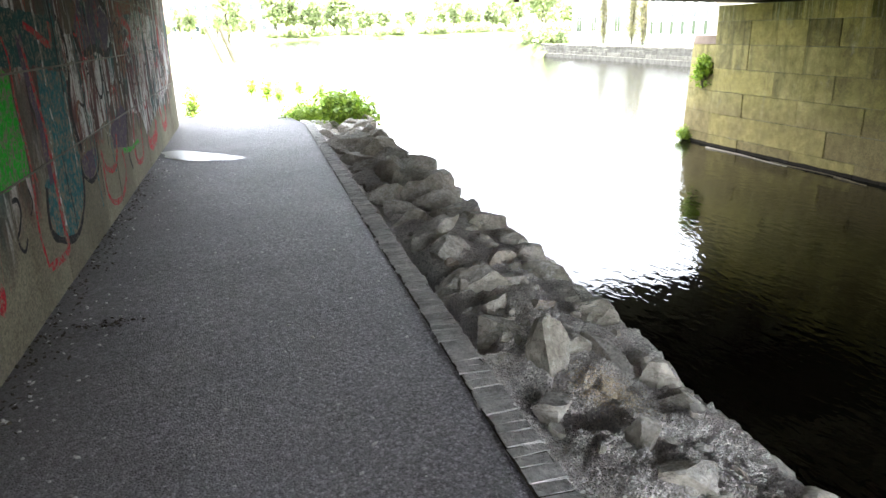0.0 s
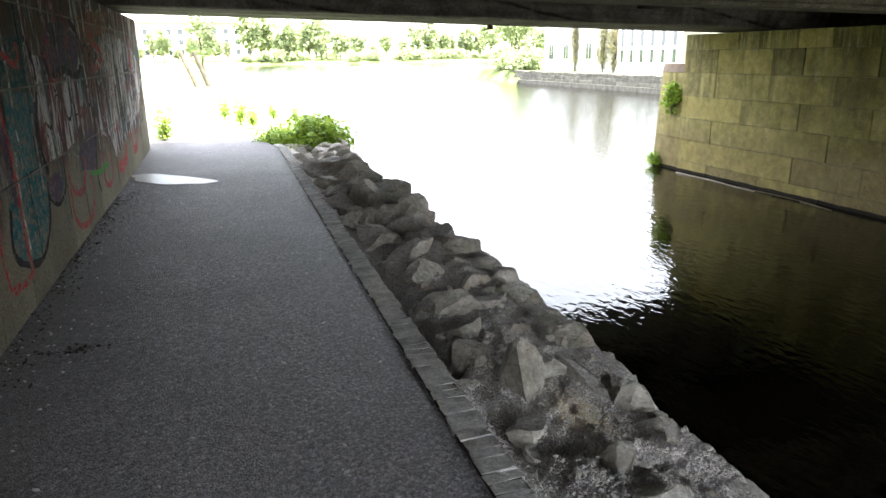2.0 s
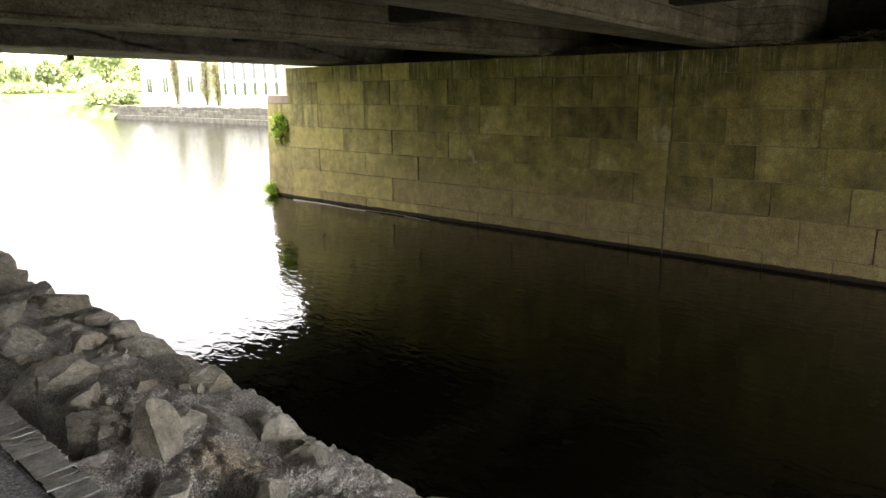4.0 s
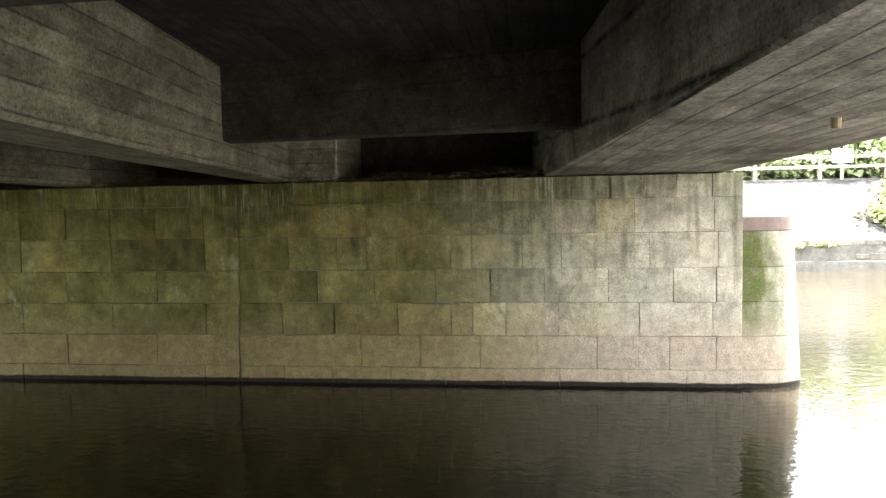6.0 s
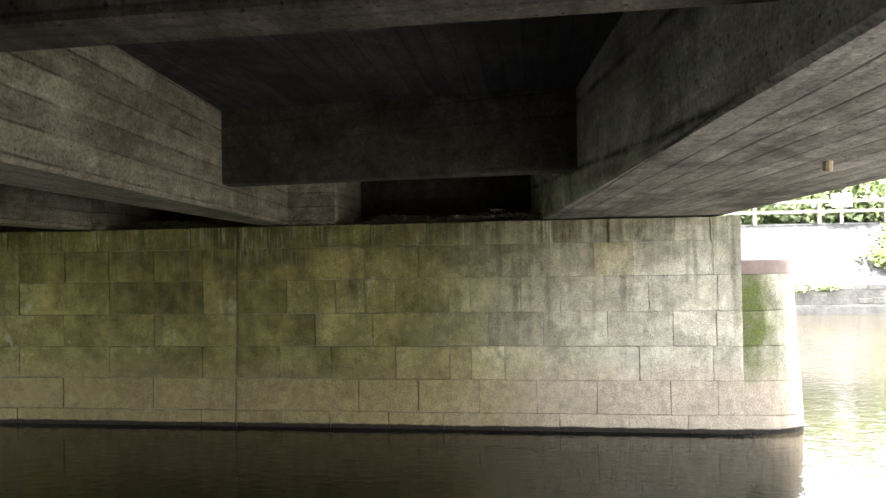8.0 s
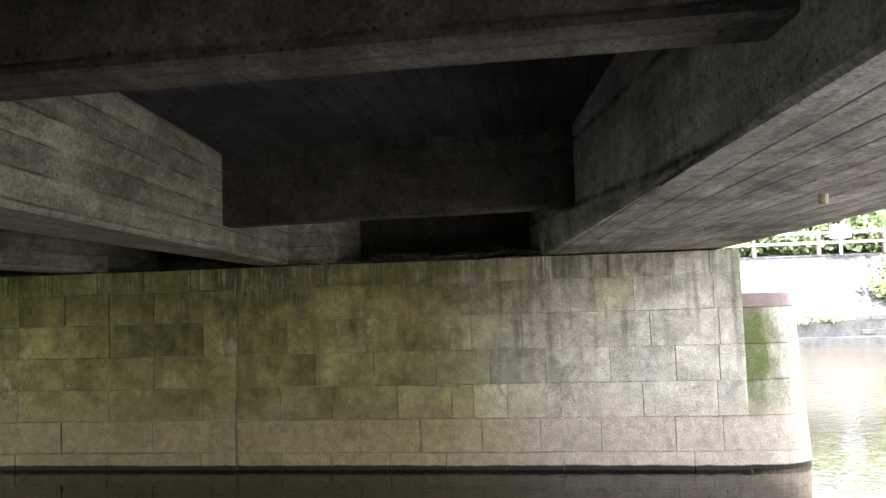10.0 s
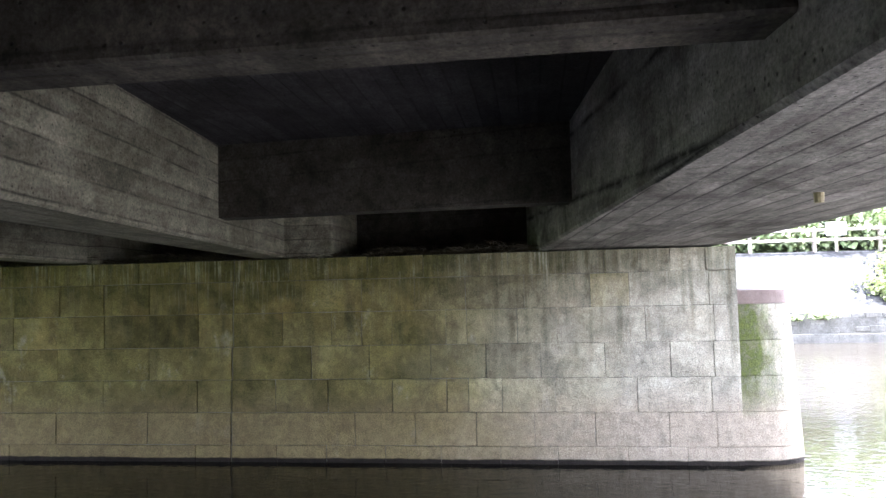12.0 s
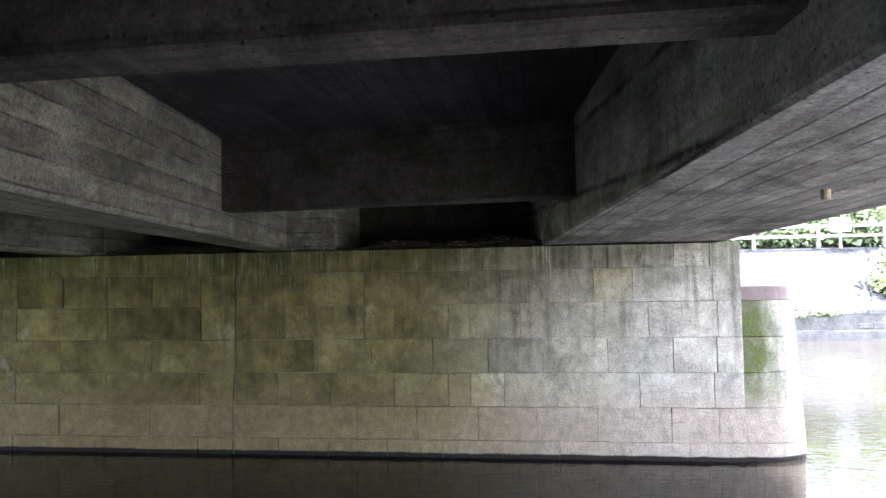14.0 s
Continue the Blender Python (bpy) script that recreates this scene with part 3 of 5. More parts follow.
def bank_z(x, y):
    edge = bank_edge(y)
    s = (x - 1.0) / (edge - 1.0)
    z = path_z(y) - 0.03
    if s > 0:
        z -= 0.13 * min(1.0, s * 4) * max(0.0, min(1.0, (y - 5.6) / 1.2))
    if s < 0:
        return z - 0.05 - (0.03 if x < 0.9 else 0.0)
    trench = -0.30 * math.exp(-(((x - 1.075) / 0.055) ** 2)) * max(0.0, min(1.0, (y - 3.15) / 0.3)) * max(0.0, min(1.0, (5.6 - y) / 0.9))
    trench += -0.06 * math.exp(-(((x - 1.12) / 0.1) ** 2)) * max(0.0, min(1.0, (11 - y) / 2))
    rough = 0.02 + 0.05 * hump(x, y, 2.0, 3.0, 5)
    if 1.0 < y < 8.0:
        # clods in patches, smooth trodden dust between them
        patch = max(0.0, min(1.0, 0.55 + 1.6 * hump(x, y, 2.6, 11.0, 3) + 0.5 * (1.35 - x)))
        wx, wy = x + 0.02 * hump(x, y, 14.0, 2.0), y + 0.02 * hump(x, y, 14.0, 6.0)
        rough += patch * (0.05 * (0.42 - noise.voronoi(Vector((wx * 15, wy * 12, 0.3)))[0][0]) + 0.026 * (0.42 - noise.voronoi(Vector((wx * 37, wy * 37, 7.3)))[0][0]))
        rough += 0.012 * hump(x, y, 16.0, 4.0, 4)
        rough += dip(x, y, 1.31, 2.42, 0.085, 0.10, 0.34, 4.0) + dip(x, y, 1.52, 2.22, 0.13, 0.06, 0.10) + dip(x, y, 1.60, 3.52, 0.07, 0.05, 0.09)
        rough += dip(x, y, 1.13, 2.62, 0.08, 0.14, 0.06) + dip(x, y, 1.36, 4.02, 0.09, 0.12, 0.10)
    fade = min(1.0, s * 5)
    if s <= 1:
        return z - 0.01 - 0.15 * s**1.4 + trench + rough * fade
    drop = min(1.0, (x - edge) / 0.38)
    return z - 0.16 - 1.2 * drop**0.8 + rough


def lines(*spans):
    out = []
    for lo, hi, step in spans:
        out += list(np.arange(lo, hi, step))
    return out + [spans[-1][1]]


bank = sheet("bank", lines((0.45, 0.97, 0.13), (0.97, 2.4, 0.013), (2.4, 3.4, 0.06)), lines((-30, -2, 2.0), (-2, 1, 0.2), (1, 4.6, 0.014), (4.6, 7, 0.025), (7, 14, 0.06)), bank_z, DIRT)
tagged(bank, "bank of dry grey dirt and gravel between path and river", "river bank", kind="structure")


def far_left(x, y):
    edge = bank_edge(y)
    rise = max(0.0, -x - 6.0 - (y - 13) * 0.3)
    if x > edge - 0.6:
        return path_z(y) - 0.1 - 1.5 * min(1.0, (x - edge + 0.6) / 1.2)
    return path_z(y) - 0.045 + min(4.0, rise * 0.35) + 0.08 * hump(x, y, 0.4, 2.0)


meadow = sheet("ground", [-900, -300, -120, -60, -30, -20, -14, -10, -7, -5, -3.5, -2.4, -1.6, -1, -0.4, 0.2, 0.8, 1.4, 2, 2.6, 3.2, 4, 6, 10, 16], lines((13.6, 30, 0.8), (30, 80, 5), (80, 320, 20)), far_left, GRASS_GROUND)
tagged(meadow, "bright rough grass beside the footpath along the river", "grass", kind="structure")
# out of view; this ground's tone sets the light bounced under the deck
rear = sheet("ground", [-900, -60, -20, -8, -4, -2.5, -1.28, 0.9], [-900, -60, -20, -10, -6, -3.6], lambda x, y: -0.06, QUAY)
tagged(rear, "grey ground added out of view behind the underpass", "paving", kind="structure")

# ---------------------------------------------------------------- bridge


def soffit_z(x):
    return 1.995 + 0.025 * (9.8 - x)


def slab_z(x):
    return 3.17 + 0.03 * (7.3 - x)


X0, X1 = -2.1, 14.6


def along(line, x):
    """Where a girder's edge, given at the pier and at the wall, lies at x."""
    return line[0] + (line[1] - line[0]) * (9.8 - x) / 11.1


def girder(name, right, left, material, bridge, label="", lift=(0.0, 0.0), bevel=0.025):
    """A girder between two edge lines; lift: how much higher its underside is at the pier and at the wall."""
    bm = bmesh.new()
    corners = []
    for x in (X0, X1):
        for line in (right, left):
            low = soffit_z(x) + along(lift, x)
            corners += [(x, along(line, x), low), (x, along(line, x), slab_z(x) + 0.02)]
    hexa(bm, corners, bevel)
    return part(name, bm, material, bridge, label)


bridge = empty("bridge", "low concrete girder bridge over path and river", "bridge", (4, 5, 2), kind="structure")
bridge.location = (0, 0, 0)
RIGHT_OUT, RIGHT_IN = (-2.67, -3.58), (-0.20, -1.50)
NEAR_R, NEAR_L = (3.56, 2.70), (4.02, 3.85)
MID_R, MID_L = (6.75, 7.02), (7.25, 7.60)
FAR_IN, FAR_OUT = (11.4, 11.0), (13.40, 13.12)
girder("girder", RIGHT_OUT, RIGHT_IN, SOFFIT, bridge, "wide edge girder of pale board-marked concrete")
girder("girder", NEAR_R, NEAR_L, GIRDER, bridge, "narrow board-marked concrete girder")
girder("girder", MID_R, MID_L, GIRDER, bridge)
girder("girder", FAR_IN, FAR_OUT, SOFFIT, bridge, "wide dark edge girder", (0.03, 0.06))

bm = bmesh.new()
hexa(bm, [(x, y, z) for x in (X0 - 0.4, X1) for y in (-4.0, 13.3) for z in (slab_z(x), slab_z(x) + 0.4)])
part("deck_slab", bm, SHADED_SLAB, bridge, "underside of the deck slab, coloured dark for its shade")

BAYS = [(RIGHT_IN, NEAR_R), (NEAR_L, MID_R), (MID_L, FAR_IN)]
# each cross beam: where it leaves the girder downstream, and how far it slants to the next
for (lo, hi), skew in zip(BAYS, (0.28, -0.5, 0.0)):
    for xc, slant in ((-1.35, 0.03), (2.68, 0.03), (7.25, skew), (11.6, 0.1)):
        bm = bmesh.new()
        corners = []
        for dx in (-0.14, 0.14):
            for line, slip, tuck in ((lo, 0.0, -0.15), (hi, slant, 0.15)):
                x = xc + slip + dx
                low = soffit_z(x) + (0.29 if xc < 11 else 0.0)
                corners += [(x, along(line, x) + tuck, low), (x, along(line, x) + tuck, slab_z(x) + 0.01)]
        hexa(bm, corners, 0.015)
        part("cross_beam", bm, SHADED_CROSS, bridge)
# the girders widen into blocks where they bear on the pier
for y0, y1 in ((2.83, 3.6), (6.5, 6.9)):
    bm = bmesh.new()
    box(bm, 9.95, 11.4, y0, y1, 1.972, 3.1, 0.02)
    part("bearing_block", bm, GIRDER, bridge, "concrete bearing block on the pier")

bm = bmesh.new()
cylinder(bm, (5.06, -2.06, soffit_z(5.06) + 0.01), (5.06, -2.06, soffit_z(5.06) - 0.07), 0.035, 0.03, 10)
part("drain_stub", bm, BRASS, bridge, "short yellowed drain stub under the edge girder")
bm = bmesh.new()
cylinder(bm, (5.0, 13.0, soffit_z(5) + 0.06), (5.0, 13.0, soffit_z(5) - 0.04), 0.06, 0.06, 8)
part("drain_stub", bm, IRON, bridge, "dark drain stub at the edge of the deck")

# the wall beside the path, of concrete panels
wall = empty("wall_west", "underpass wall of concrete panels covered with old graffiti", "wall", kind="structure")
WX = -1.297
WALL_Y0, WALL_Y1 = -3.7, 13.2
box_part("wall_core", (-2.4, WX - 0.02, WALL_Y0, WALL_Y1 - 0.01, -0.4, 2.24), MORTAR, wall)
levels = [(-0.1, 0.855), (0.855, 1.425), (1.425, 1.98), (1.98, 2.25)]
joints = list(np.arange(4.24 - 0.71 * 11, 13.2, 0.71)) + [WALL_Y1]
for row, (z0, z1) in enumerate(levels):
    for y0, y1 in zip(joints, joints[1:]):
        proud = 0.003 * ((row * 7 + int(y0 * 13)) % 5) / 5
        bm = bmesh.new()
        box(bm, WX - 0.16, WX + proud, max(y0, WALL_Y0) + 0.0025, y1 - 0.0025, z0 + 0.0025, z1 - 0.0025, 0.006)
        part("panel", bm, WALL, wall)
for z in (0.855, 1.425, 1.98):
    box_part("joint", (WX + 0.001, WX + 0.0105, WALL_Y0 + 0.1, WALL_Y1 - 0.02, z - 0.006, z + 0.006), MORTAR, wall, "dirty cement joint between the panels", 0.002)
box_part("bearing_shelf", (-2.6, WX - 0.25, WALL_Y0, WALL_Y1, 2.24, 3.3), SHADED_CROSS, wall, "back wall behind the bearings")
embankment = sheet("ground", [-900, -60, -30, -12, -2.41], [WALL_Y0 + 0.02, 0, 5, 10, WALL_Y1 - 0.02], lambda x, y: 3.5, GRASS_GROUND)
tagged(embankment, "road embankment behind the underpass wall", "embankment", kind="structure")

# ---------------------------------------------------------------- pier
pier = empty("pier", "river pier of olive and buff sandstone blocks with rounded ends", "bridge pier", kind="structure")
PY0, PY1 = -2.83, 13.42
BACK = 12.6


def face_x(y):
    return 9.87 - 0.011 * y


bm = bmesh.new()
hexa(bm, [(x, y, z) for x in (0, 1) for y in (PY0 + 0.03, PY1 - 0.03) for z in (-2.6, 1.955)])
for v in bm.verts:
    v.co.x = BACK if v.co.x > 0.5 else face_x(v.co.y) + 0.020
part("pier_core", bm, MORTAR, pier)

# the tone of each stone, from the upstream end of the closely set part to the corner; 0.5 is the common stone
# the higher tones near the corner also hold the daylight falling in there
TONES = [
    [0.46, 0.46, 0.44, 0.44, 0.46, 0.48, 0.48, 0.50, 0.50, 0.62, 0.55],
    [0.42, 0.42, 0.40, 0.45, 0.38, 0.50, 0.42, 0.42, 0.42, 0.50, 0.60, 0.62, 0.56],
    [0.52, 0.28, 0.50, 0.32, 0.45, 0.40, 0.45, 0.45, 0.54, 0.48, 0.52, 0.58, 0.60, 0.56],
    [0.50, 0.48, 0.40, 0.42, 0.42, 0.42, 0.40, 0.60, 0.55, 0.62, 0.58],
    [0.50, 0.40, 0.44, 0.36, 0.32, 0.42, 0.42, 0.52, 0.74, 0.50, 0.60, 0.58, 0.58],
]
COURSES = [
    (1.645, 1.97, [4.30, 3.47, 2.29, 1.47, 0.66, 0.26, -0.31, -1.07, -1.96, -2.43], 5.05, 0.75),
    (1.175, 1.645, [7.09, 6.37, 5.64, 4.87, 4.32, 2.38, 1.60, 0.87, 0.04, -0.87, -1.40, -2.46], 7.85, 0.75),
    (0.685, 1.175, [6.36, 4.86, 4.33, 3.57, 2.83, 2.39, 1.94, 1.16, 0.86, 0.15, -0.40, -1.60, -2.51], 7.86, 1.5),
    (0.205, 0.685, [5.64, 4.35, 3.14, 2.28, 1.39, 0.60, -0.16, -1.04, -1.92, -2.49], 7.12, 1.48),
    (-0.27, 0.205, [6.38, 4.89, 4.36, 3.69, 2.90, 1.95, 1.17, 0.86, 0.39, -0.35, -1.46, -2.44], 7.88, 1.5),
    (-0.74, -0.27, [5.68, 4.37, 2.51, 1.63, 0.76, -0.05, -0.88, -1.87, -2.49], 7.15, 1.48),
    (-1.6, -0.74, [6.42, 4.92, 4.38, 3.68, 2.94, 2.07, 1.27, 0.43, -0.36, -1.31, -2.10], 7.92, 1.5),
]
for course, (z0, z1, near, start, step) in enumerate(COURSES):
    cuts = [PY0] + sorted(near) + list(np.arange(start, PY1 - 0.4, step)) + [PY1]
    for y0, y1 in zip(cuts, cuts[1:]):
        proud = random.uniform(-0.006, 0.010)
        gap = 0.004 if y0 > 0.5 else 0.003
        bm = bmesh.new()
        corners = []
        for far in (0, 1):
            for y in (y0 + (0.009 if 4.28 < y0 < 4.4 else gap), y1 - (0.009 if 4.28 < y1 < 4.4 else gap)):
                for z in (z0 + gap, z1 - gap):
                    lean = random.uniform(-0.003, 0.003)
                    corners.append((face_x(y) - proud + lean if not far else face_x(y) + 0.3, y + random.uniform(-0.003, 0.003), z + random.uniform(-0.003, 0.003)))
        hexa(bm, corners, 0.006 if y0 > 0.5 else 0.004)
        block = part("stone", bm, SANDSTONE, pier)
        place = sum(1 for c in near if c > y0 + 0.01)
        tone = 0.5 if course > 4 else TONES[course][min(place, len(TONES[course]) - 1)] if y0 < start else random.uniform(0.40, 0.62)
        golden = 0.45 if course == 1 and -1.45 < y0 < -1.35 else (random.choice((0.0, 0.4, 0.9)) if y0 > 9 else 0.0)
        block.color = (tone, golden, 0.0, 1.0)


def nose_ring(yend, way, reach):
    """The rounded end of the pier, in plan."""
    x0, x1 = face_x(yend) + 0.035, BACK - 0.03
    mid, half = (x0 + x1) / 2, (x1 - x0) / 2
    pts = []
    for i in range(25):
        a = math.pi * i / 24
        c, s = math.cos(a), math.sin(a)
        pts.append((mid - half * math.copysign(abs(c) ** 0.42, c), yend + way * reach * abs(s) ** 0.6))
    return pts if way < 0 else pts[::-1]


for yend, way, long in ((PY0 + 0.06, -1, 1.0), (PY1 - 0.06, 1, 1.6)):
    for z0, z1 in ((-1.6, -0.74), (-0.74, -0.27), (-0.27, 0.205), (0.205, 0.685), (0.685, 1.175)):
        low, high = 1.04 - 0.06 * (max(z0, -1) + 1), 1.04 - 0.06 * (z1 + 1)
        bm = bmesh.new()
        extruded(bm, nose_ring(yend, way, low * long), z0 + 0.004, z1 - 0.004, nose_ring(yend, way, high * long))
        part("stone", bm, MOSSY_STONE, pier).color = (0.5, 0.0, 0.0, 1.0)
    bm = bmesh.new()
    ring = nose_ring(yend, way, 0.92 * long)
    extruded(bm, ring, 1.178, 1.36, [(x + (11.2 - x) * 0.02, y - way * 0.015) for x, y in ring])
    part("cap_stone", bm, GRANITE, pier, "reddish granite cap stone")

# debris of nests on the ledge
rng = random.Random(4)
bm = bmesh.new()
for i in range(1400):
    y = rng.uniform(-0.2, 3.3) if rng.random() < 0.7 else rng.uniform(4.3, 6.6)
    x = 9.92 + abs(rng.gauss(0, 0.35))
    pile = 0.04 + 0.11 * max(0.0, 0.5 + hump(y, 3.0, 1.7, 1.0))
    z = 1.972 + rng.random() * pile
    a, l = rng.uniform(0, math.pi), rng.uniform(0.05, 0.16)
    cylinder(bm, (x, y, z), (x + l * math.cos(a), y + l * math.sin(a), z + rng.uniform(-0.01, 0.03)), 0.006, 0.004, 4)
debris = part("nest_twigs", bm, TWIG)
tagged(debris, "brown twigs and nest litter on the pier's ledge", "twigs", kind="stuff")

# floating branch and scum along the foot of the pier
drift = empty("driftwood", "long pale broken branch floating against the pier's foot", "driftwood", (9.6, 11, WATER_Z))
drift.location = (0, 0, 0)
for y0, y1, off, thick in ((13.1, 10.7, 0.20, 0.028), (11.2, 9.3, 0.13, 0.022), (9.6, 8.9, 0.2, 0.03)):
    bm = bmesh.new()
    steps = 7
    for i in range(steps):
        a, b = y0 + (y1 - y0) * i / steps, y0 + (y1 - y0) * (i + 1) / steps
        cylinder(bm, (face_x(a) - off - 0.03 * math.sin(a * 3), a, WATER_Z + 0.004), (face_x(b) - off - 0.03 * math.sin(b * 3), b, WATER_Z + 0.004), thick * (1 - 0.1 * i), thick * (0.9 - 0.1 * i), 7)
    part("branch", bm, OLD_WOOD if y0 > 13 else TWIG, drift)

# ---------------------------------------------------------------- far banks
quay = empty("quay_wall", "low rough stone quay wall across the river", "quay wall", kind="structure")
bm = bmesh.new()
box(bm, 27.435, 29.3, -120, 64, -2.6, 0.10)
part("wall_body", bm, QUAY, quay)
rng = random.Random(5)
for lo, hi, width in ((-18.0, -6.0, 0.42), (36.0, 64.0, 0.8)):
    for z0, z1 in ((-0.64, -0.36), (-0.36, -0.1), (-0.1, 0.15)):
        y = lo
        while y < hi:
            w = width * rng.uniform(0.55, 1.45)
            bm = bmesh.new()
            box(bm, 27.42 + rng.uniform(-0.03, 0.03), 27.7, y, y + w - 0.012, z0 + 0.006 + rng.uniform(-0.04, 0.04), z1 + rng.uniform(-0.05, 0.05), 0.03)
            part("stone", bm, QUAY, quay)
            y += w
box_part("quay_foot", (27.2, 27.6, -120, 64.1, -2.6, -0.66), QUAY, quay)

slope = sheet("embankment", [27.7, 29.2, 30.2, 31.2, 32.2, 33.5, 60, 400], [-300, -60, -25, -16, -12, -8, -4, 0, 6, 14], lambda x, y: float(np.interp(x, [27.7, 29.0, 32.2, 33.5, 400], [0.12, 0.16, 2.5, 2.6, 4])), PAVED, False)
tagged(slope, "steep embankment paved with pale stones", "embankment", kind="structure")
upper = sheet("ground", [27.8, 34, 60, 400], [14, 40, 64], lambda x, y: 0.13, GRASS_GROUND)
tagged(upper, "grass on the far quay", "grass", kind="structure")
shore = sheet("ground", [-300, -60, 0, 30, 60, 120, 200, 400, 1500], [318, 322, 340, 420, 900], lambda x, y: float(np.interp(y, [318, 322, 340, 900], [-1.2, 0.2, 1.0, 14])), GRASS_GROUND)
tagged(shore, "distant grassy river shore", "shore", kind="structure")

fence = empty("fence", "pale weathered wooden railing along the top of the embankment", "fence", (32.3, -9.6, 2.5))
for i in range(12):
    y = 2.7 * (3 - i)
    box_part("post", (-0.07, 0.07, y - 0.07, y + 0.07, 0.0, 1.12), OLD_WOOD, fence, bevel=0.01)
    for z in (0.55, 0.98):
        box_part("rail", (-0.11, -0.07, y - 2.7, y, z - 0.06, z + 0.06), OLD_WOOD, fence, bevel=0.008)
board = empty("notice_board", "blank white notice board on a post by the railing", "sign", (32.2, -13.15, 2.5))
box_part("panel", (-0.12, -0.08, -0.42, 0.42, 0.72, 1.3), WHITE_PAINT, board, bevel=0.01)
box_part("post", (-0.08, 0.0, -0.05, 0.05, 0.0, 1.25), OLD_WOOD, board)

# ---------------------------------------------------------------- trees and shrubs


def clumps(rng, centre, radii, number, each, spread):
    pts = []
    for _ in range(number):
        d = Vector((rng.gauss(0, 1), rng.gauss(0, 1), rng.gauss(0, 1))).normalized() * rng.uniform(0.35, 1.0)
        c = Vector(centre) + Vector((d.x * radii[0], d.y * radii[1], d.z * radii[2]))
        for _ in range(each):
            pts.append(c + Vector((rng.gauss(0, spread), rng.gauss(0, spread), rng.gauss(0, spread * 0.7))))
    return pts


def tree(seed, height, spread, number=60, each=34, leaf=0.5, label="tall leafy green tree on the distant shore", group="shore trees"):
    rng = random.Random(seed)
    root = empty("tree", label, "tree", group=group)
    bm = bmesh.new()
    p, r = Vector((0, 0, -0.5)), height * 0.022
    for i in range(5):
        q = p + Vector((rng.uniform(-0.03, 0.03) * height, rng.uniform(-0.03, 0.03) * height, height * 0.15))
        cylinder(bm, p, q, r, r * 0.8, 8)
        if i > 0:
            for _ in range(2):
                a = rng.uniform(0, 6.28)
                cylinder(bm, p, q + Vector((math.cos(a) * spread * 0.7, math.sin(a) * spread * 0.7, height * rng.uniform(0.03, 0.16))), r * 0.5, r * 0.12, 6)
        p, r = q, r * 0.8
    part("trunk", bm, BARK, root)
    pts = clumps(rng, (0, 0, height * 0.62), (spread, spread, height * 0.38), number, each, spread * 0.16)
    leaves("crown", pts, [leaf * rng.uniform(0.6, 1.3) for _ in pts], rng, TREE_LEAF, root)
    return root


def shrub(name, seed, place, radii, number, each, leaf, label, category="shrub", material=None, spread=None, group="", stems=7):
    rng = random.Random(seed)
    root = empty(name, label, category, place, group)
    bm = bmesh.new()
    for _ in range(stems):
        a = rng.uniform(0, 6.28)
        cylinder(bm, (0, 0, -0.05), (math.cos(a) * radii[0] * 0.6, math.sin(a) * radii[1] * 0.6, radii[2] * rng.uniform(0.8, 1.6)), 0.012 * radii[2] * 2, 0.004 * radii[2] * 2, 5)
    part("stems", bm, BARK, root)
    pts = clumps(rng, (0, 0, radii[2] * 0.95), radii, number, each, spread or radii[0] * 0.2)
    pts = [p for p in pts if p.z > 0]
    leaves("foliage", pts, [leaf * rng.uniform(0.5, 1.3) for _ in pts], rng, material or LEAF, root)
    return root


kinds = [tree(11, 17, 4.5, leaf=1.1), tree(12, 13, 4.0, 50, leaf=1.0), tree(13, 20, 4.0, 44, leaf=1.1)]
for ob, (x, y) in zip(kinds, ((30, 326), (62, 332), (95, 328))):
    ob.location = (x, y, 0.5)
rng = random.Random(21)
for i in range(44):
    x = rng.uniform(8, 200)
    y = rng.uniform(324, 380)
    copy_thing(kinds[i % 3], pose(x, y, 0.5 + (y - 322) * 0.03, 0, 0, rng.uniform(0, 360)) @ Matrix.Scale(rng.uniform(0.42, 1.25), 4))
low = shrub("shrub", 31, (20, 323, 0.2), (5, 3, 2.0), 40, 26, 0.9, "low green shrub on the distant water's edge", material=TREE_LEAF, group="shore shrubs")
for i in range(26):
    copy_thing(low, pose(12 + i * 6.5 + rng.uniform(-3, 3), 322 + rng.uniform(0, 4), 0.2, 0, 0, rng.uniform(0, 360)) @ Matrix.Scale(rng.uniform(0.5, 1.2), 4))

for i in range(9):
    copy_thing(kinds[i % 3], pose(-38 + i * 5.2, 326 + 7 * (i % 3), 0.5, 0, 0, 70 * i) @ Matrix.Scale(0.45 + 0.12 * (i % 4), 4))

# a brick building behind the distant trees
hall = empty("brick_building", "pale red brick building behind the distant trees", "building", (-14, 352, 1.0))
box_part("wall", (-30, 30, 0, 14, 0, 17), BRICK, hall)
bm = bmesh.new()
extruded(bm, [(-31, -1), (31, -1), (31, 15), (-31, 15)], 17, 22, [(-28, 6.5), (28, 6.5), (28, 7.5), (-28, 7.5)])
part("roof", bm, ROOF_TILE, hall)
for i in range(12):
    for z in (2.5, 7.0, 11.5):
        window = box_part("window", (-28.4 + i * 5, -25.9 + i * 5, -0.08, 0.05, z, z + 2.8), WHITE_PAINT, hall)
        box_part("pane", (-28.2 + i * 5, -26.1 + i * 5, -0.12, 0.0, z + 0.2, z + 2.6), GLASS, window)

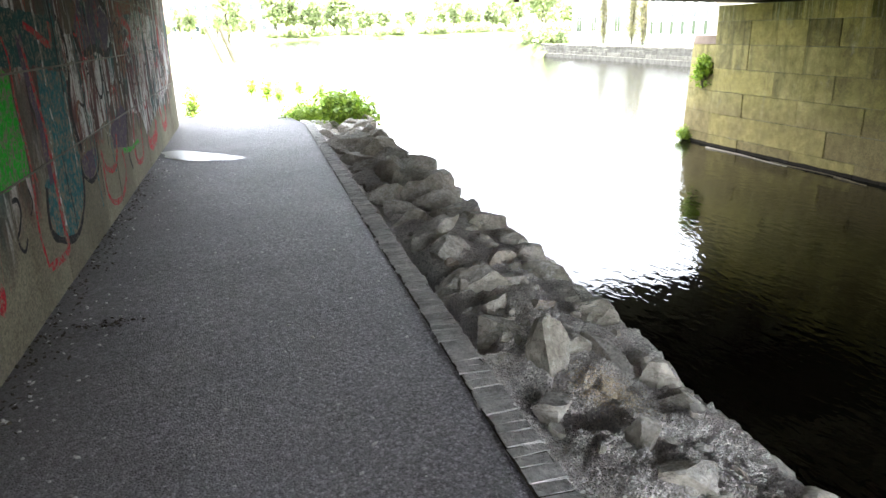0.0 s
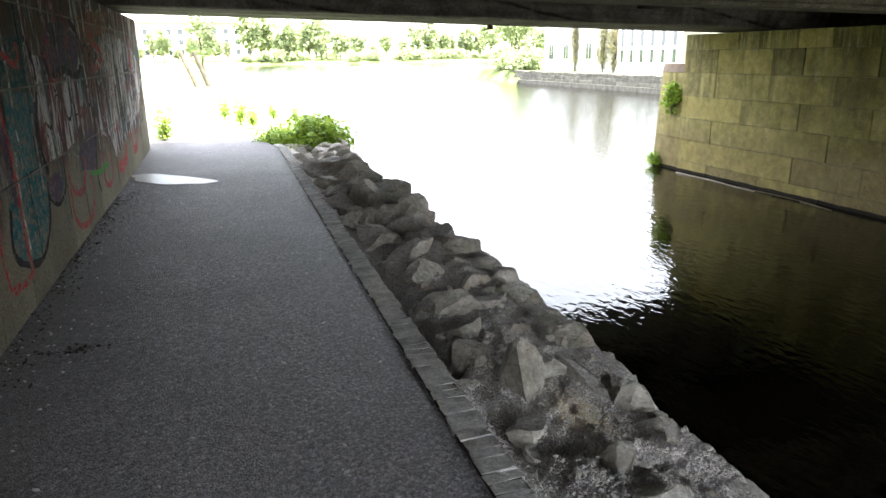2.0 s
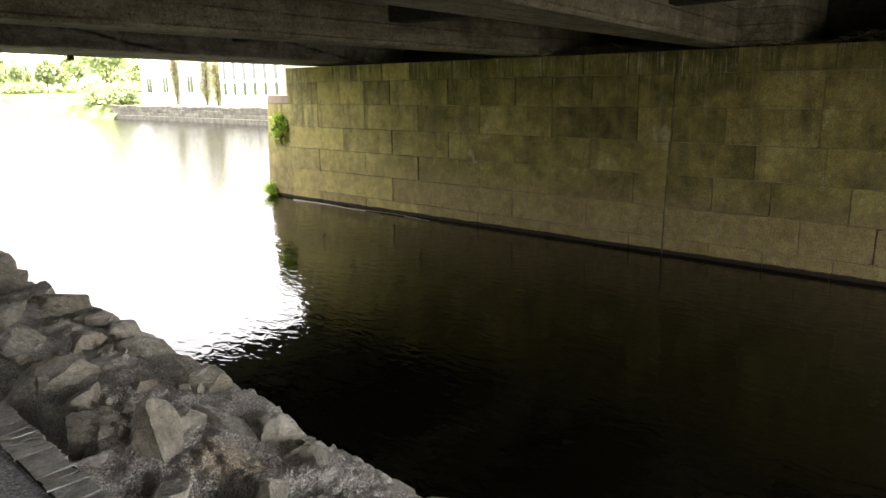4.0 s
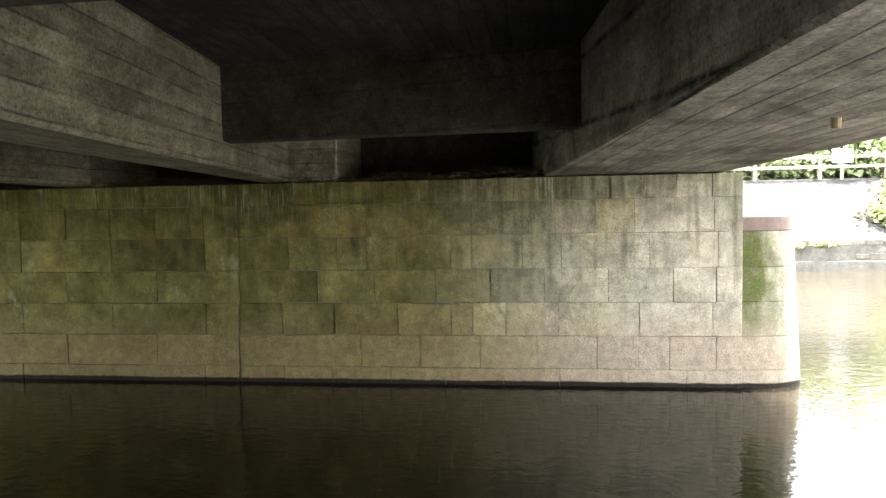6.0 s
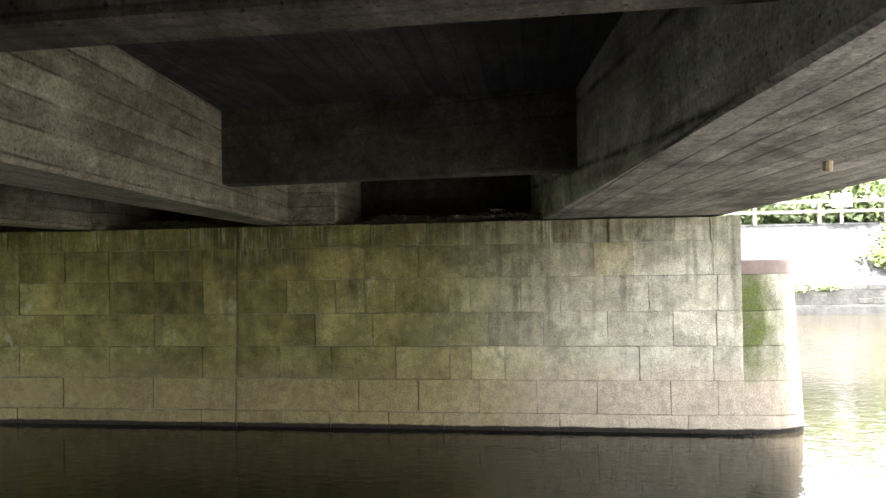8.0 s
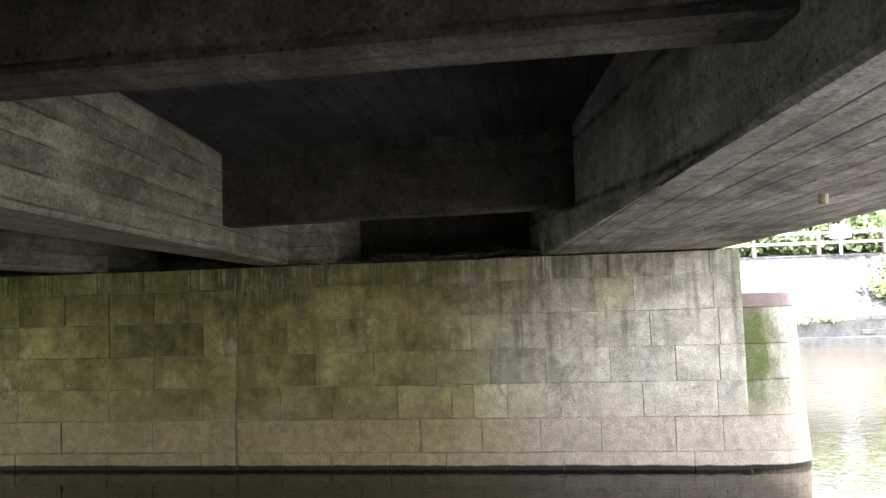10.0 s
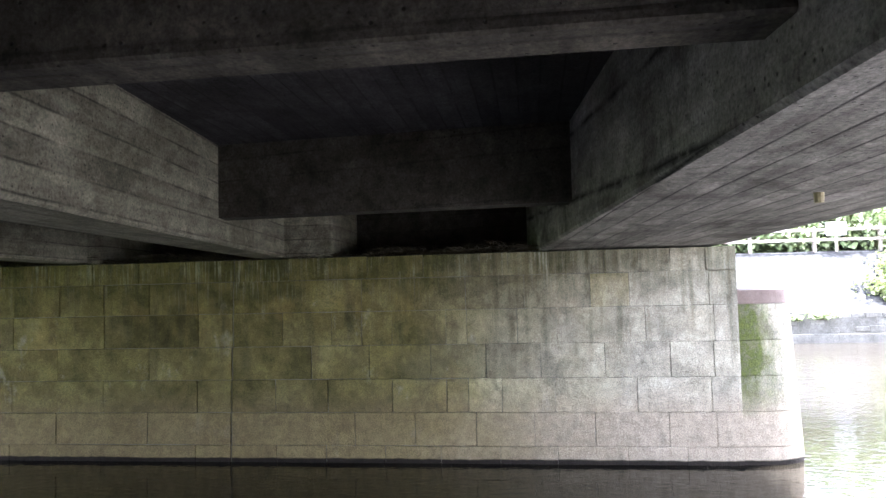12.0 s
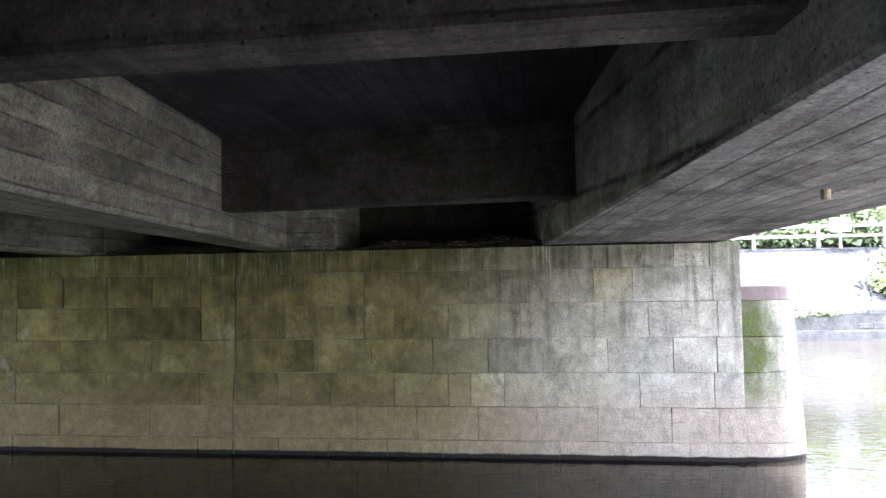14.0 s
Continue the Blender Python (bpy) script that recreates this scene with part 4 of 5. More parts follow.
# two old mooring posts leaning on the grass by the path
for x, y, lean in ((-1.25, 44.0, 24), (-0.65, 45.0, 21)):
    post = empty("mooring_post", "weathered grey wooden post leaning on the grass", "post", (x, y, 0.02), group="leaning posts")
    bm = bmesh.new()
    cylinder(bm, (0, 0, -0.3), (-2.0 * math.tan(radians(lean)), 0, 2.0), 0.16, 0.12, 9)
    part("shaft", bm, BARK, post)

left_tree = tree(41, 6.0, 1.4, 40, 30, 0.28, "slender young tree on the grass by the path", "path trees")
left_tree.location = (-1.2, 62, 0.0)
copy_thing(left_tree, pose(-9, 48, 0.0, 0, 0, 80) @ Matrix.Scale(1.2, 4))
quay_tree = tree(42, 7.5, 2.6, 60, 34, 0.32, "full green tree on the quay beside the white house", "quay trees")
quay_tree.location = (30.5, 72, 0.0)
copy_thing(quay_tree, pose(34, 80, 0.0, 0, 0, 50) @ Matrix.Scale(1.2, 4))
point = sheet("ground", [26.5, 28, 32, 40, 60], [63, 70, 80, 95], lambda x, y: 0.1 if x > 27 else -1.4, GRASS_GROUND)
tagged(point, "grassy tip of the far quay", "grass", kind="structure")
copy_thing(low, pose(29.5, 66.5, 0.0, 0, 0, 40) @ Matrix.Scale(0.45, 4))
copy_thing(low, pose(29.0, 70.5, 0.0, 0, 0, 90) @ Matrix.Scale(0.4, 4))

hedge = shrub("hedge_shrub", 51, (34.5, -9, 2.5), (1.9, 1.9, 1.3), 90, 40, 0.22, "dense green hedge shrub behind the railing", "hedge", TREE_LEAF, group="hedge shrubs")
for i, (x, y, s) in enumerate(((34.6, -12.2, 1.0), (34.9, -15.4, 1.2), (36.5, -10.5, 1.7), (37, -14, 2.0), (38.5, -18, 2.2), (34.4, -6, 1.0), (38, -6.5, 1.8))):
    copy_thing(hedge, pose(x, y, 2.5, 0, 0, 70 * i) @ Matrix.Scale(s, 4))
slope_bush = shrub("bush", 52, (30.0, -14.4, 0.15), (0.9, 1.5, 0.7), 80, 36, 0.16, "yellow-green bush hanging down the paved slope", "bush", SLOPE_LEAF, spread=0.3, group="slope bushes")
for x, y, z, s in ((31.2, -15.3, 0.9, 1.0), (30.2, -16.8, 0.3, 1.2), (32.2, -16.8, 1.8, 1.2)):
    copy_thing(slope_bush, pose(x, y, z, 0, 0, 33) @ Matrix.Scale(s, 4))

# plants by the path and on the pier
shrub("bush", 61, (1.62, 13.5, -0.30), (0.66, 0.6, 0.42), 110, 34, 0.10, "bright green broad-leaved bush at the end of the rocks", "bush", spread=0.10, stems=14)
shrub("bush", 62, (0.92, 13.75, -0.06), (0.34, 0.5, 0.2), 50, 24, 0.06, "light green weeds along the edge of the footpath", "weeds", spread=0.09)
weeds = shrub("weeds", 63, (-1.16, 14.5, 0.05), (0.14, 0.16, 0.36), 36, 20, 0.05, "green weeds growing at the end of the wall", "weeds", spread=0.05, group="weeds")
for i, (x, y, s) in enumerate(((0.35, 17.4, 0.9), (0.0, 19.2, 0.8), (0.6, 16.6, 0.7), (1.6, 17, 0.7), (1.2, 18.5, 0.7))):
    copy_thing(weeds, pose(x, y, path_z(y), 0, 0, 47 * i) @ Matrix.Scale(s, 4))
shrub("pier_plant", 64, (face_x(13.75) - 0.02, 13.72, 0.28), (0.14, 0.24, 0.36), 50, 24, 0.07, "small green plant growing out of the pier's joints", "plant", spread=0.06, group="pier plants")
shrub("pier_plant", 65, (face_x(14.2) - 0.05, 14.25, WATER_Z), (0.12, 0.16, 0.17), 30, 20, 0.05, "tuft of weeds at the pier's waterline", "plant", spread=0.05, group="pier plants")

# ---------------------------------------------------------------- houses across the river
house = empty("house", "white plastered house with dark windows and ivy on the quay", "house", (30.2, 57, 0.1))
bm = bmesh.new()
box(bm, 0.0, 9.0, -6.5, 6.8, 0.0, 6.4)
part("wall", bm, PLASTER, house)
bm = bmesh.new()
extruded(bm, [(-0.4, -6.9), (9.4, -6.9), (9.4, 7.2), (-0.4, 7.2)], 6.4, 9.0, [(4.2, -6.9), (4.8, -6.9), (4.8, 7.2), (4.2, 7.2)])
part("roof", bm, ROOF_TILE, house)
for y in (-2.0, 2.2, 5.2):
    for z in (1.0, 4.0):
        window = box_part("window", (-0.05, 0.03, y - 0.55, y + 0.55, z, z + 1.5), WHITE_PAINT, house, bevel=0.01)
        box_part("pane", (-0.06, 0.0, y - 0.46, y - 0.03, z + 0.08, z + 1.42), GLASS, window)
        box_part("pane", (-0.06, 0.0, y + 0.03, y + 0.46, z + 0.08, z + 1.42), GLASS, window)
for y, w, seed in ((-4.6, 0.5, 71), (-6.3, 0.6, 72), (0.2, 0.3, 73)):
    shrub("ivy", seed, (30.05, 57 + y, 0.1), (0.2, w, 2.3), 60, 26, 0.16, "ivy climbing the white house wall", "ivy", IVY, 0.22, "ivy")

sunroom = empty("sunroom", "white framed sunroom with tall windows on the quay", "sunroom", (29.6, 45.5, 0.1))
box_part("plinth", (0.0, 4.0, -4.0, 4.0, 0.0, 0.55), PLASTER, sunroom)
box_part("roof", (-0.15, 4.2, -4.15, 4.15, 3.6, 3.8), WHITE_PAINT, sunroom, bevel=0.03)
box_part("back_wall", (3.6, 4.0, -4.0, 4.0, 0.55, 3.6), PLASTER, sunroom)
for i in range(6):
    y0 = -4.0 + i * 1.333
    box_part("post", (0.0, 0.14, y0 - 0.1, y0 + 0.1, 0.55, 3.6), WHITE_PAINT, sunroom)
    frame_part = box_part("window_frame", (0.02, 0.09, y0 + 0.1, y0 + 1.233, 0.55, 3.6), WHITE_PAINT, sunroom)
    for z0, z1 in ((0.85, 1.75), (2.0, 3.25)):
        box_part("pane", (0.0, 0.05, y0 + 0.42, y0 + 0.80, z0, z1), GLASS, frame_part)

shrub("quay_plant", 81, (27.4, -10.6, -0.1), (0.12, 0.6, 0.16), 30, 20, 0.09, "green plants hanging over the quay wall's edge", "plant", TREE_LEAF, spread=0.1, group="quay plants")
shrub("quay_plant", 82, (27.4, -9.6, -0.15), (0.1, 0.3, 0.14), 18, 16, 0.08, "green plants hanging over the quay wall's edge", "plant", TREE_LEAF, spread=0.08, group="quay plants")

# ---------------------------------------------------------------- graffiti on the wall
GX = WX + 0.0045


def paint_patch(name, outline, material, label="", lift=0.0):
    """A patch of paint on the wall: outline in y and z."""
    bm = bmesh.new()
    pts = []
    for (y0, z0), (y1, z1) in zip(outline, outline[1:] + outline[:1]):
        n = max(2, int(math.hypot(y1 - y0, z1 - z0) / 0.03))
        for i in range(n):
            y, z = y0 + (y1 - y0) * i / n, z0 + (z1 - z0) * i / n
            pts.append((y + 0.02 * hump(y, z, 9, 1.0), z + 0.02 * hump(y, z, 9, 5.0)))
    bm.faces.new([bm.verts.new((GX + lift, y, z)) for y, z in pts])
    bmesh.ops.triangulate(bm, faces=bm.faces[:])
    bmesh.ops.recalc_face_normals(bm, faces=bm.faces[:])
    return part(name, bm, material, wall, label)


def paint_stroke(points, width, material, label="", lift=0.001):
    """A sprayed line on the wall through points in y and z."""
    fine = []
    n = len(points)
    for i in range(n - 1):
        p0, p1, p2, p3 = (np.array(points[max(0, min(n - 1, j))], float) for j in (i - 1, i, i + 1, i + 2))
        for k in range(10):
            t = k / 10
            fine.append(0.5 * (2 * p1 + (p2 - p0) * t + (2 * p0 - 5 * p1 + 4 * p2 - p3) * t**2 + (3 * p1 - p0 - 3 * p2 + p3) * t**3))
    fine.append(np.array(points[-1], float))
    bm = bmesh.new()
    rows = []
    for i, p in enumerate(fine):
        d = fine[min(i + 1, len(fine) - 1)] - fine[max(i - 1, 0)]
        d = d / (np.linalg.norm(d) + 1e-9)
        w = width * (0.5 + 0.18 * hump(p[0], p[1], 7, 2.0))
        rows.append([bm.verts.new((GX + lift, p[0] - d[1] * s * w, p[1] + d[0] * s * w)) for s in (-1, 1)])
    for a, b in zip(rows, rows[1:]):
        bm.faces.new((a[0], a[1], b[1], b[0]))
    bmesh.ops.recalc_face_normals(bm, faces=bm.faces[:])
    if sum(f.normal.x for f in bm.faces) < 0:
        bmesh.ops.reverse_faces(bm, faces=bm.faces[:])
    return part("paint_stroke", bm, material, wall, label)


paint_patch("paint_patch", [(4.10, 1.46), (4.34, 1.44), (4.46, 1.41), (4.44, 1.27), (4.48, 1.04), (4.46, 0.85), (3.95, 0.85), (3.72, 0.87)], PAINT_GREEN, "bright green paint patch", 0.0)
paint_patch("paint_patch", [(4.39, 1.78), (5.19, 1.77), (5.65, 1.76), (5.78, 1.58), (5.86, 1.42), (5.71, 1.39), (5.02, 1.45), (4.35, 1.45), (4.19, 1.47)], PAINT_DEEP, "dark teal upper part of the lettering", 0.0)
paint_patch("paint_patch", [(5.01, 1.44), (5.72, 1.37), (5.54, 1.06), (5.70, 0.80), (5.74, 0.63), (5.53, 0.43), (5.28, 0.30), (5.07, 0.29), (4.74, 0.41), (4.68, 0.56), (4.72, 0.74), (4.93, 0.82), (4.94, 1.08)], PAINT_TEAL, "faded teal paint with a rounded foot", 0.0002)
paint_patch("paint_patch", [(5.74, 1.63), (6.53, 1.67), (7.45, 1.67), (7.90, 1.45), (7.59, 1.20), (7.02, 0.90), (6.15, 0.86), (5.74, 0.84), (5.61, 1.05), (5.72, 1.35)], STREAKED, "white paint run down in thin streaks", 0.0004)
paint_patch("paint_patch", [(8.51, 1.83), (9.79, 1.92), (11.95, 1.83), (13.19, 1.41), (12.13, 0.81), (10.87, 0.70), (9.25, 0.45), (8.97, 0.75), (8.14, 0.83), (8.43, 1.30)], STREAKED, "white paint run down in thin streaks", 0.0004)
paint_patch("paint_patch", [(8.52, 2.10), (10.08, 2.19), (9.19, 1.75), (8.29, 1.16), (8.01, 1.31), (8.09, 1.82)], PAINT_RUST, "rust-orange paint under the white", 0.0003)
paint_patch("paint_patch", [(5.75, 0.73), (5.75, 0.62), (5.95, 0.53), (6.22, 0.59), (6.28, 0.74), (5.97, 0.76)], PAINT_PURPLE, "dark purple drip", 0.0006)
paint_patch("paint_patch", [(7.03, 0.80), (7.03, 0.62), (7.69, 0.54), (8.06, 0.84), (7.71, 0.97), (7.43, 0.88)], PAINT_PURPLE, "", 0.0006)
paint_patch("paint_patch", [(6.51, 1.90), (7.43, 1.94), (7.81, 1.76), (7.49, 1.48), (6.96, 1.54), (6.39, 1.51), (6.25, 1.69)], PAINT_PURPLE, "dark purple bulge above the drips", 0.0006)
paint_stroke([(4.76, 1.63), (4.79, 1.42), (4.87, 1.15), (4.89, 0.93), (4.90, 0.72)], 0.13, PAINT_PURPLE, "wide dark purple line", 0.0008)
paint_stroke([(4.74, 0.72), (4.66, 0.53), (4.73, 0.40), (5.06, 0.29), (5.34, 0.29), (5.61, 0.45), (5.72, 0.66)], 0.05, PAINT_DARK, "black outline of the teal shape", 0.0012)
paint_stroke([(5.72, 0.74), (5.73, 0.61), (5.98, 0.52), (6.26, 0.58), (6.34, 0.75)], 0.035, PAINT_DARK, "black outline", 0.0012)
paint_stroke([(5.72, 1.76), (5.88, 1.56), (5.82, 1.37), (5.68, 1.08), (5.80, 0.79)], 0.07, PAINT_DARK, "black outline", 0.001)
paint_stroke([(6.19, 1.67), (6.37, 1.49), (6.94, 1.52), (7.51, 1.46), (7.91, 1.74), (7.46, 1.97)], 0.07, PAINT_DARK, "black outline", 0.001)
paint_stroke([(8.26, 1.74), (8.17, 1.31), (7.98, 0.85), (7.78, 0.48), (7.88, 0.28)], 0.05, PAINT_DARK, "black outline", 0.0012)
paint_stroke([(4.44, 1.62), (4.50, 1.50), (4.48, 1.27), (4.51, 0.89), (4.43, 0.54), (4.48, 0.28)], 0.035, PAINT_RED, "long red spray line", 0.002)
paint_stroke([(4.48, 0.27), (4.94, 0.25), (4.95, 0.41), (4.94, 0.64), (4.95, 0.78), (4.94, 1.08), (4.85, 1.38), (4.79, 1.57)], 0.055, PAINT_RED, "long red spray line", 0.0022)
paint_stroke([(4.90, 1.69), (5.06, 1.66), (5.44, 1.57), (5.49, 1.72)], 0.05, PAINT_RED, "red zigzag", 0.0022)
paint_stroke([(6.45, 0.69), (6.55, 0.53), (6.82, 0.46), (7.08, 0.51), (7.25, 0.72)], 0.055, PAINT_RED, "short red hook", 0.002)
paint_stroke([(6.46, 0.57), (6.46, 0.32), (6.69, 0.18), (7.12, 0.16), (7.45, 0.31), (7.41, 0.54)], 0.055, PAINT_RED, "red sprayed curve", 0.0024)
paint_stroke([(8.43, 0.83), (8.17, 0.44), (8.32, 0.27), (8.71, 0.30), (8.79, 0.58)], 0.06, PAINT_RED, "red sprayed curve", 0.002)
paint_stroke([(9.26, 0.40), (9.51, 0.30), (10.08, 0.38), (10.15, 0.54)], 0.16, PAINT_RED, "red smear", 0.002)
paint_stroke([(10.79, 0.64), (10.91, 0.36), (11.32, 0.38), (11.40, 0.62)], 0.13, PAINT_RED, "red smear", 0.002)
paint_stroke([(11.87, 1.91), (11.73, 1.52), (11.76, 1.40)], 0.16, PAINT_RED, "red smear", 0.002)
paint_stroke([(8.49, 2.07), (8.51, 1.83), (9.09, 1.66), (8.44, 1.49)], 0.1, PAINT_RED, "red line under the beam", 0.002)
paint_stroke([(7.48, 0.53), (7.97, 0.48), (8.52, 0.49)], 0.05, PAINT_GREEN, "thin green line", 0.002)
paint_stroke([(4.08, 0.78), (4.16, 0.77), (4.18, 0.70), (4.11, 0.62), (4.05, 0.58), (4.07, 0.52), (4.13, 0.49), (4.20, 0.54)], 0.022, PAINT_DARK, "thin black scribble", 0.002)
paint_stroke([(4.38, 0.79), (4.41, 0.70), (4.33, 0.64)], 0.018, PAINT_DARK, "thin black scribble", 0.002)
paint_stroke([(3.64, 0.43), (3.66, 0.38), (3.61, 0.31)], 0.09, PAINT_RED, "short red stroke", 0.002)
for y, top, foot in ((5.22, 0.88, 0.56), (6.33, 0.88, 0.33), (5.26, 0.61, 0.29), (8.21, 0.53, 0.27), (7.06, 0.49, 0.11), (6.81, 0.85, 0.66)):
    paint_stroke([(y, top), (y + 0.01, (top + foot) / 2), (y + 0.005, foot)], 0.018, PAINT_DARK, "", 0.003)

rng = random.Random(77)
for i in range(70):
    y = rng.uniform(5.0, 12.4)
    top, run = rng.uniform(1.0, 2.2), rng.uniform(0.2, 0.8)
    lean = rng.uniform(-0.05, 0.05)
    paint_stroke([(y, top), (y + lean, top - run * 0.5), (y + lean * 0.5, top - run)], rng.uniform(0.015, 0.05), (PAINT_WHITE, PAINT_DARK, PAINT_PURPLE, PAINT_WHITE, PAINT_TEAL)[i % 5], lift=0.0013 + 0.00001 * i)

# small tangled tags over the older layers
rng = random.Random(91)
for i in range(150):
    y, z = rng.uniform(5.6, 12.6), rng.uniform(0.85, 2.05)
    size, turn = rng.uniform(0.06, 0.17), rng.uniform(0, 6.28)
    sweep = rng.uniform(1.5, 5.0) * rng.choice((-1, 1))
    arc = [(y + size * (1.3 if y > 8 else 0.8) * math.cos(turn + sweep * k / 6) + 0.02 * k, z + size * 1.5 * math.sin(turn + sweep * k / 6)) for k in range(7)]
    paint_stroke(arc, rng.uniform(0.012, 0.032), (PAINT_WHITE, PAINT_DARK, PAINT_RED, PAINT_WHITE, PAINT_DEEP, PAINT_WHITE, PAINT_RUST)[i % 7], lift=0.0024 + 0.00001 * i)

# ---------------------------------------------------------------- kerb of setts
kerb = empty("kerb", "edging of small rough grey setts along the asphalt", "kerb", kind="structure")
SETTS = []
for i in range(8):
    rng = random.Random(100 + i)
    bm = bmesh.new()
    box(bm, -0.5, 0.5, -0.5, 0.5, -0.5, 0.5)
    bmesh.ops.bevel(bm, geom=bm.edges[:], offset=0.035, segments=2, affect="EDGES")
    for v in bm.verts:
        v.co += Vector((rng.uniform(-0.045, 0.045), rng.uniform(-0.04, 0.04), rng.uniform(-0.02, 0.02)))
    me = bpy.data.meshes.new("sett")
    bm.normal_update()
    bm.to_mesh(me)
    bm.free()
    me.materials.append(SETT)
    SETTS.append(me)
rng = random.Random(7)
y = -3.5
while y < 13.0:
    length = rng.uniform(0.05, 0.105)
    x = float(np.interp(y, [0, 7, 12.4, 13.5], [0.905, 0.91, 0.93, 0.80])) + rng.uniform(-0.005, 0.005)
    m = pose(x, y + length / 2, path_z(y) - 0.047 + rng.uniform(-0.0015, 0.0015), rng.uniform(-0.6, 0.6), rng.uniform(-1.2, 1.2), rng.uniform(-5, 5))
    part_mesh("sett", SETTS[rng.randrange(8)], SETT, kerb, place=m @ Matrix.Diagonal((0.152 + rng.uniform(-0.015, 0.015), length * 1.0, 0.12, 1)))
    y += length
# grit trodden into the joints of the setts
bm = bmesh.new()
for a, b in zip(range(-35, 130), range(-34, 131)):
    ya, yb = a * 0.1, b * 0.1
    xa, xb = (float(np.interp(v, [0, 7, 12.4, 13.5], [0.905, 0.91, 0.93, 0.80])) for v in (ya, yb))
    bm.faces.new([bm.verts.new((x, v, path_z(v) + z)) for x, v, z in ((xa - 0.085, ya, 0.0085), (xa + 0.068, ya, 0.008), (xb + 0.068, yb, 0.008), (xb - 0.085, yb, 0.0085))])
part("joint_grit", bm, LEAF_LITTER, kerb, "grit filling the joints")

# ---------------------------------------------------------------- rocks of the bank


def rock_mesh(seed, detail):
    rng = random.Random(seed)
    bm = bmesh.new()
    bmesh.ops.create_icosphere(bm, subdivisions=detail, radius=1.0)
    planes = [(Vector((rng.gauss(0, 1), rng.gauss(0, 1), rng.gauss(0, 1))).normalized(), rng.uniform(0.40, 0.70)) for _ in range(14)]
    grain = Vector((rng.gauss(0, 1), rng.gauss(0, 1), rng.gauss(0, 1))).normalized()
    for v in bm.verts:
        p = v.co.copy()
        for normal, d in planes:
            over = p.dot(normal) - d
            if over > 0:
                p -= normal * over
        layer = noise.noise(Vector((p.dot(grain) * 7.0, seed, 0.3)))
        p += p.normalized() * (0.035 * noise.fractal(p * 2.2 + Vector((seed, 0, 0)), 0.9, 2.0, 4) - 0.045 * abs(noise.fractal(p * 4.5 + Vector((0, 0, seed)), 0.8, 2.0, 4)) + 0.03 * noise.fractal(p * 12 + Vector((0, seed, 0)), 0.8, 2.0, 4) + 0.03 * layer)
        v.co = p
    me = bpy.data.meshes.new("rock")
    bm.normal_update()
    bm.to_mesh(me)
    bm.free()
    me.materials.append(ROCK)
    me.polygons.foreach_set("use_smooth", [True] * len(me.polygons))
    me.set_sharp_from_angle(angle=radians(20))
    return me


ROCKS = [rock_mesh(200 + i, 4) for i in range(12)]
rng = random.Random(17)


def stone(x, y, top, sx, sy, sz, turn, lean=0.0, tip=0.0, which=0, label="rough grey rock bedded in the bank's dirt"):
    """One rock by its half sizes, with its top at that height."""
    m = pose(x, y, top - sz * 0.75, tip, lean, turn)
    ob = part_mesh("rock", ROCKS[which % 12], ROCK, place=m @ Matrix.Diagonal((sx * 1.55, sy * 1.55, sz * 1.5, 1)))
    return tagged(ob, label, "rock", "bank rocks")


PALE = "pale squarish rock standing in the dirt bank"
EDGE = "rounded grey rock at the bank's edge above the water"
# the stones of the near bank
stone(1.33, 2.98, 0.07, 0.125, 0.13, 0.17, 20, 8, -14, 0, PALE)
stone(1.25, 3.40, -0.01, 0.15, 0.13, 0.12, -15, -6, 12, 1)
stone(1.29, 3.80, -0.01, 0.11, 0.12, 0.14, 35, 10, -18, 2)
stone(1.38, 4.34, 0.02, 0.22, 0.20, 0.17, 10, 4, -6, 3, "broad cracked grey rock in the dirt bank")
stone(1.38, 4.92, 0.03, 0.17, 0.18, 0.16, 60, -6, 8, 4)
stone(1.40, 5.42, 0.07, 0.10, 0.27, 0.07, -38, 12, 16, 5, "thin layered slab of grey rock lying tilted")
stone(1.56, 3.17, -0.01, 0.15, 0.065, 0.08, 28, 0, 10, 6, "long pale rock with a rusty stain")
stone(1.70, 3.10, -0.07, 0.05, 0.22, 0.05, 8, 6, 4, 7, "long smooth ridge of grey rock")
stone(1.60, 3.75, -0.04, 0.13, 0.14, 0.09, 70, 4, 8, 8)
stone(1.62, 4.25, -0.01, 0.16, 0.15, 0.12, 15, 8, -8, 9)
stone(1.42, 2.22, 0.00, 0.065, 0.085, 0.08, 40, 20, 10, 10)
stone(1.12, 3.12, -0.04, 0.10, 0.05, 0.05, 5, 0, 0, 11)
stone(1.17, 2.60, -0.01, 0.07, 0.08, 0.07, 50, 10, 5, 2)
stone(1.68, 2.40, -0.10, 0.18, 0.22, 0.06, 20, 10, 0, 9, "flat dusty rock sunk in the dirt bank")
stone(1.50, 1.95, -0.01, 0.10, 0.12, 0.07, 75, 0, 8, 1)
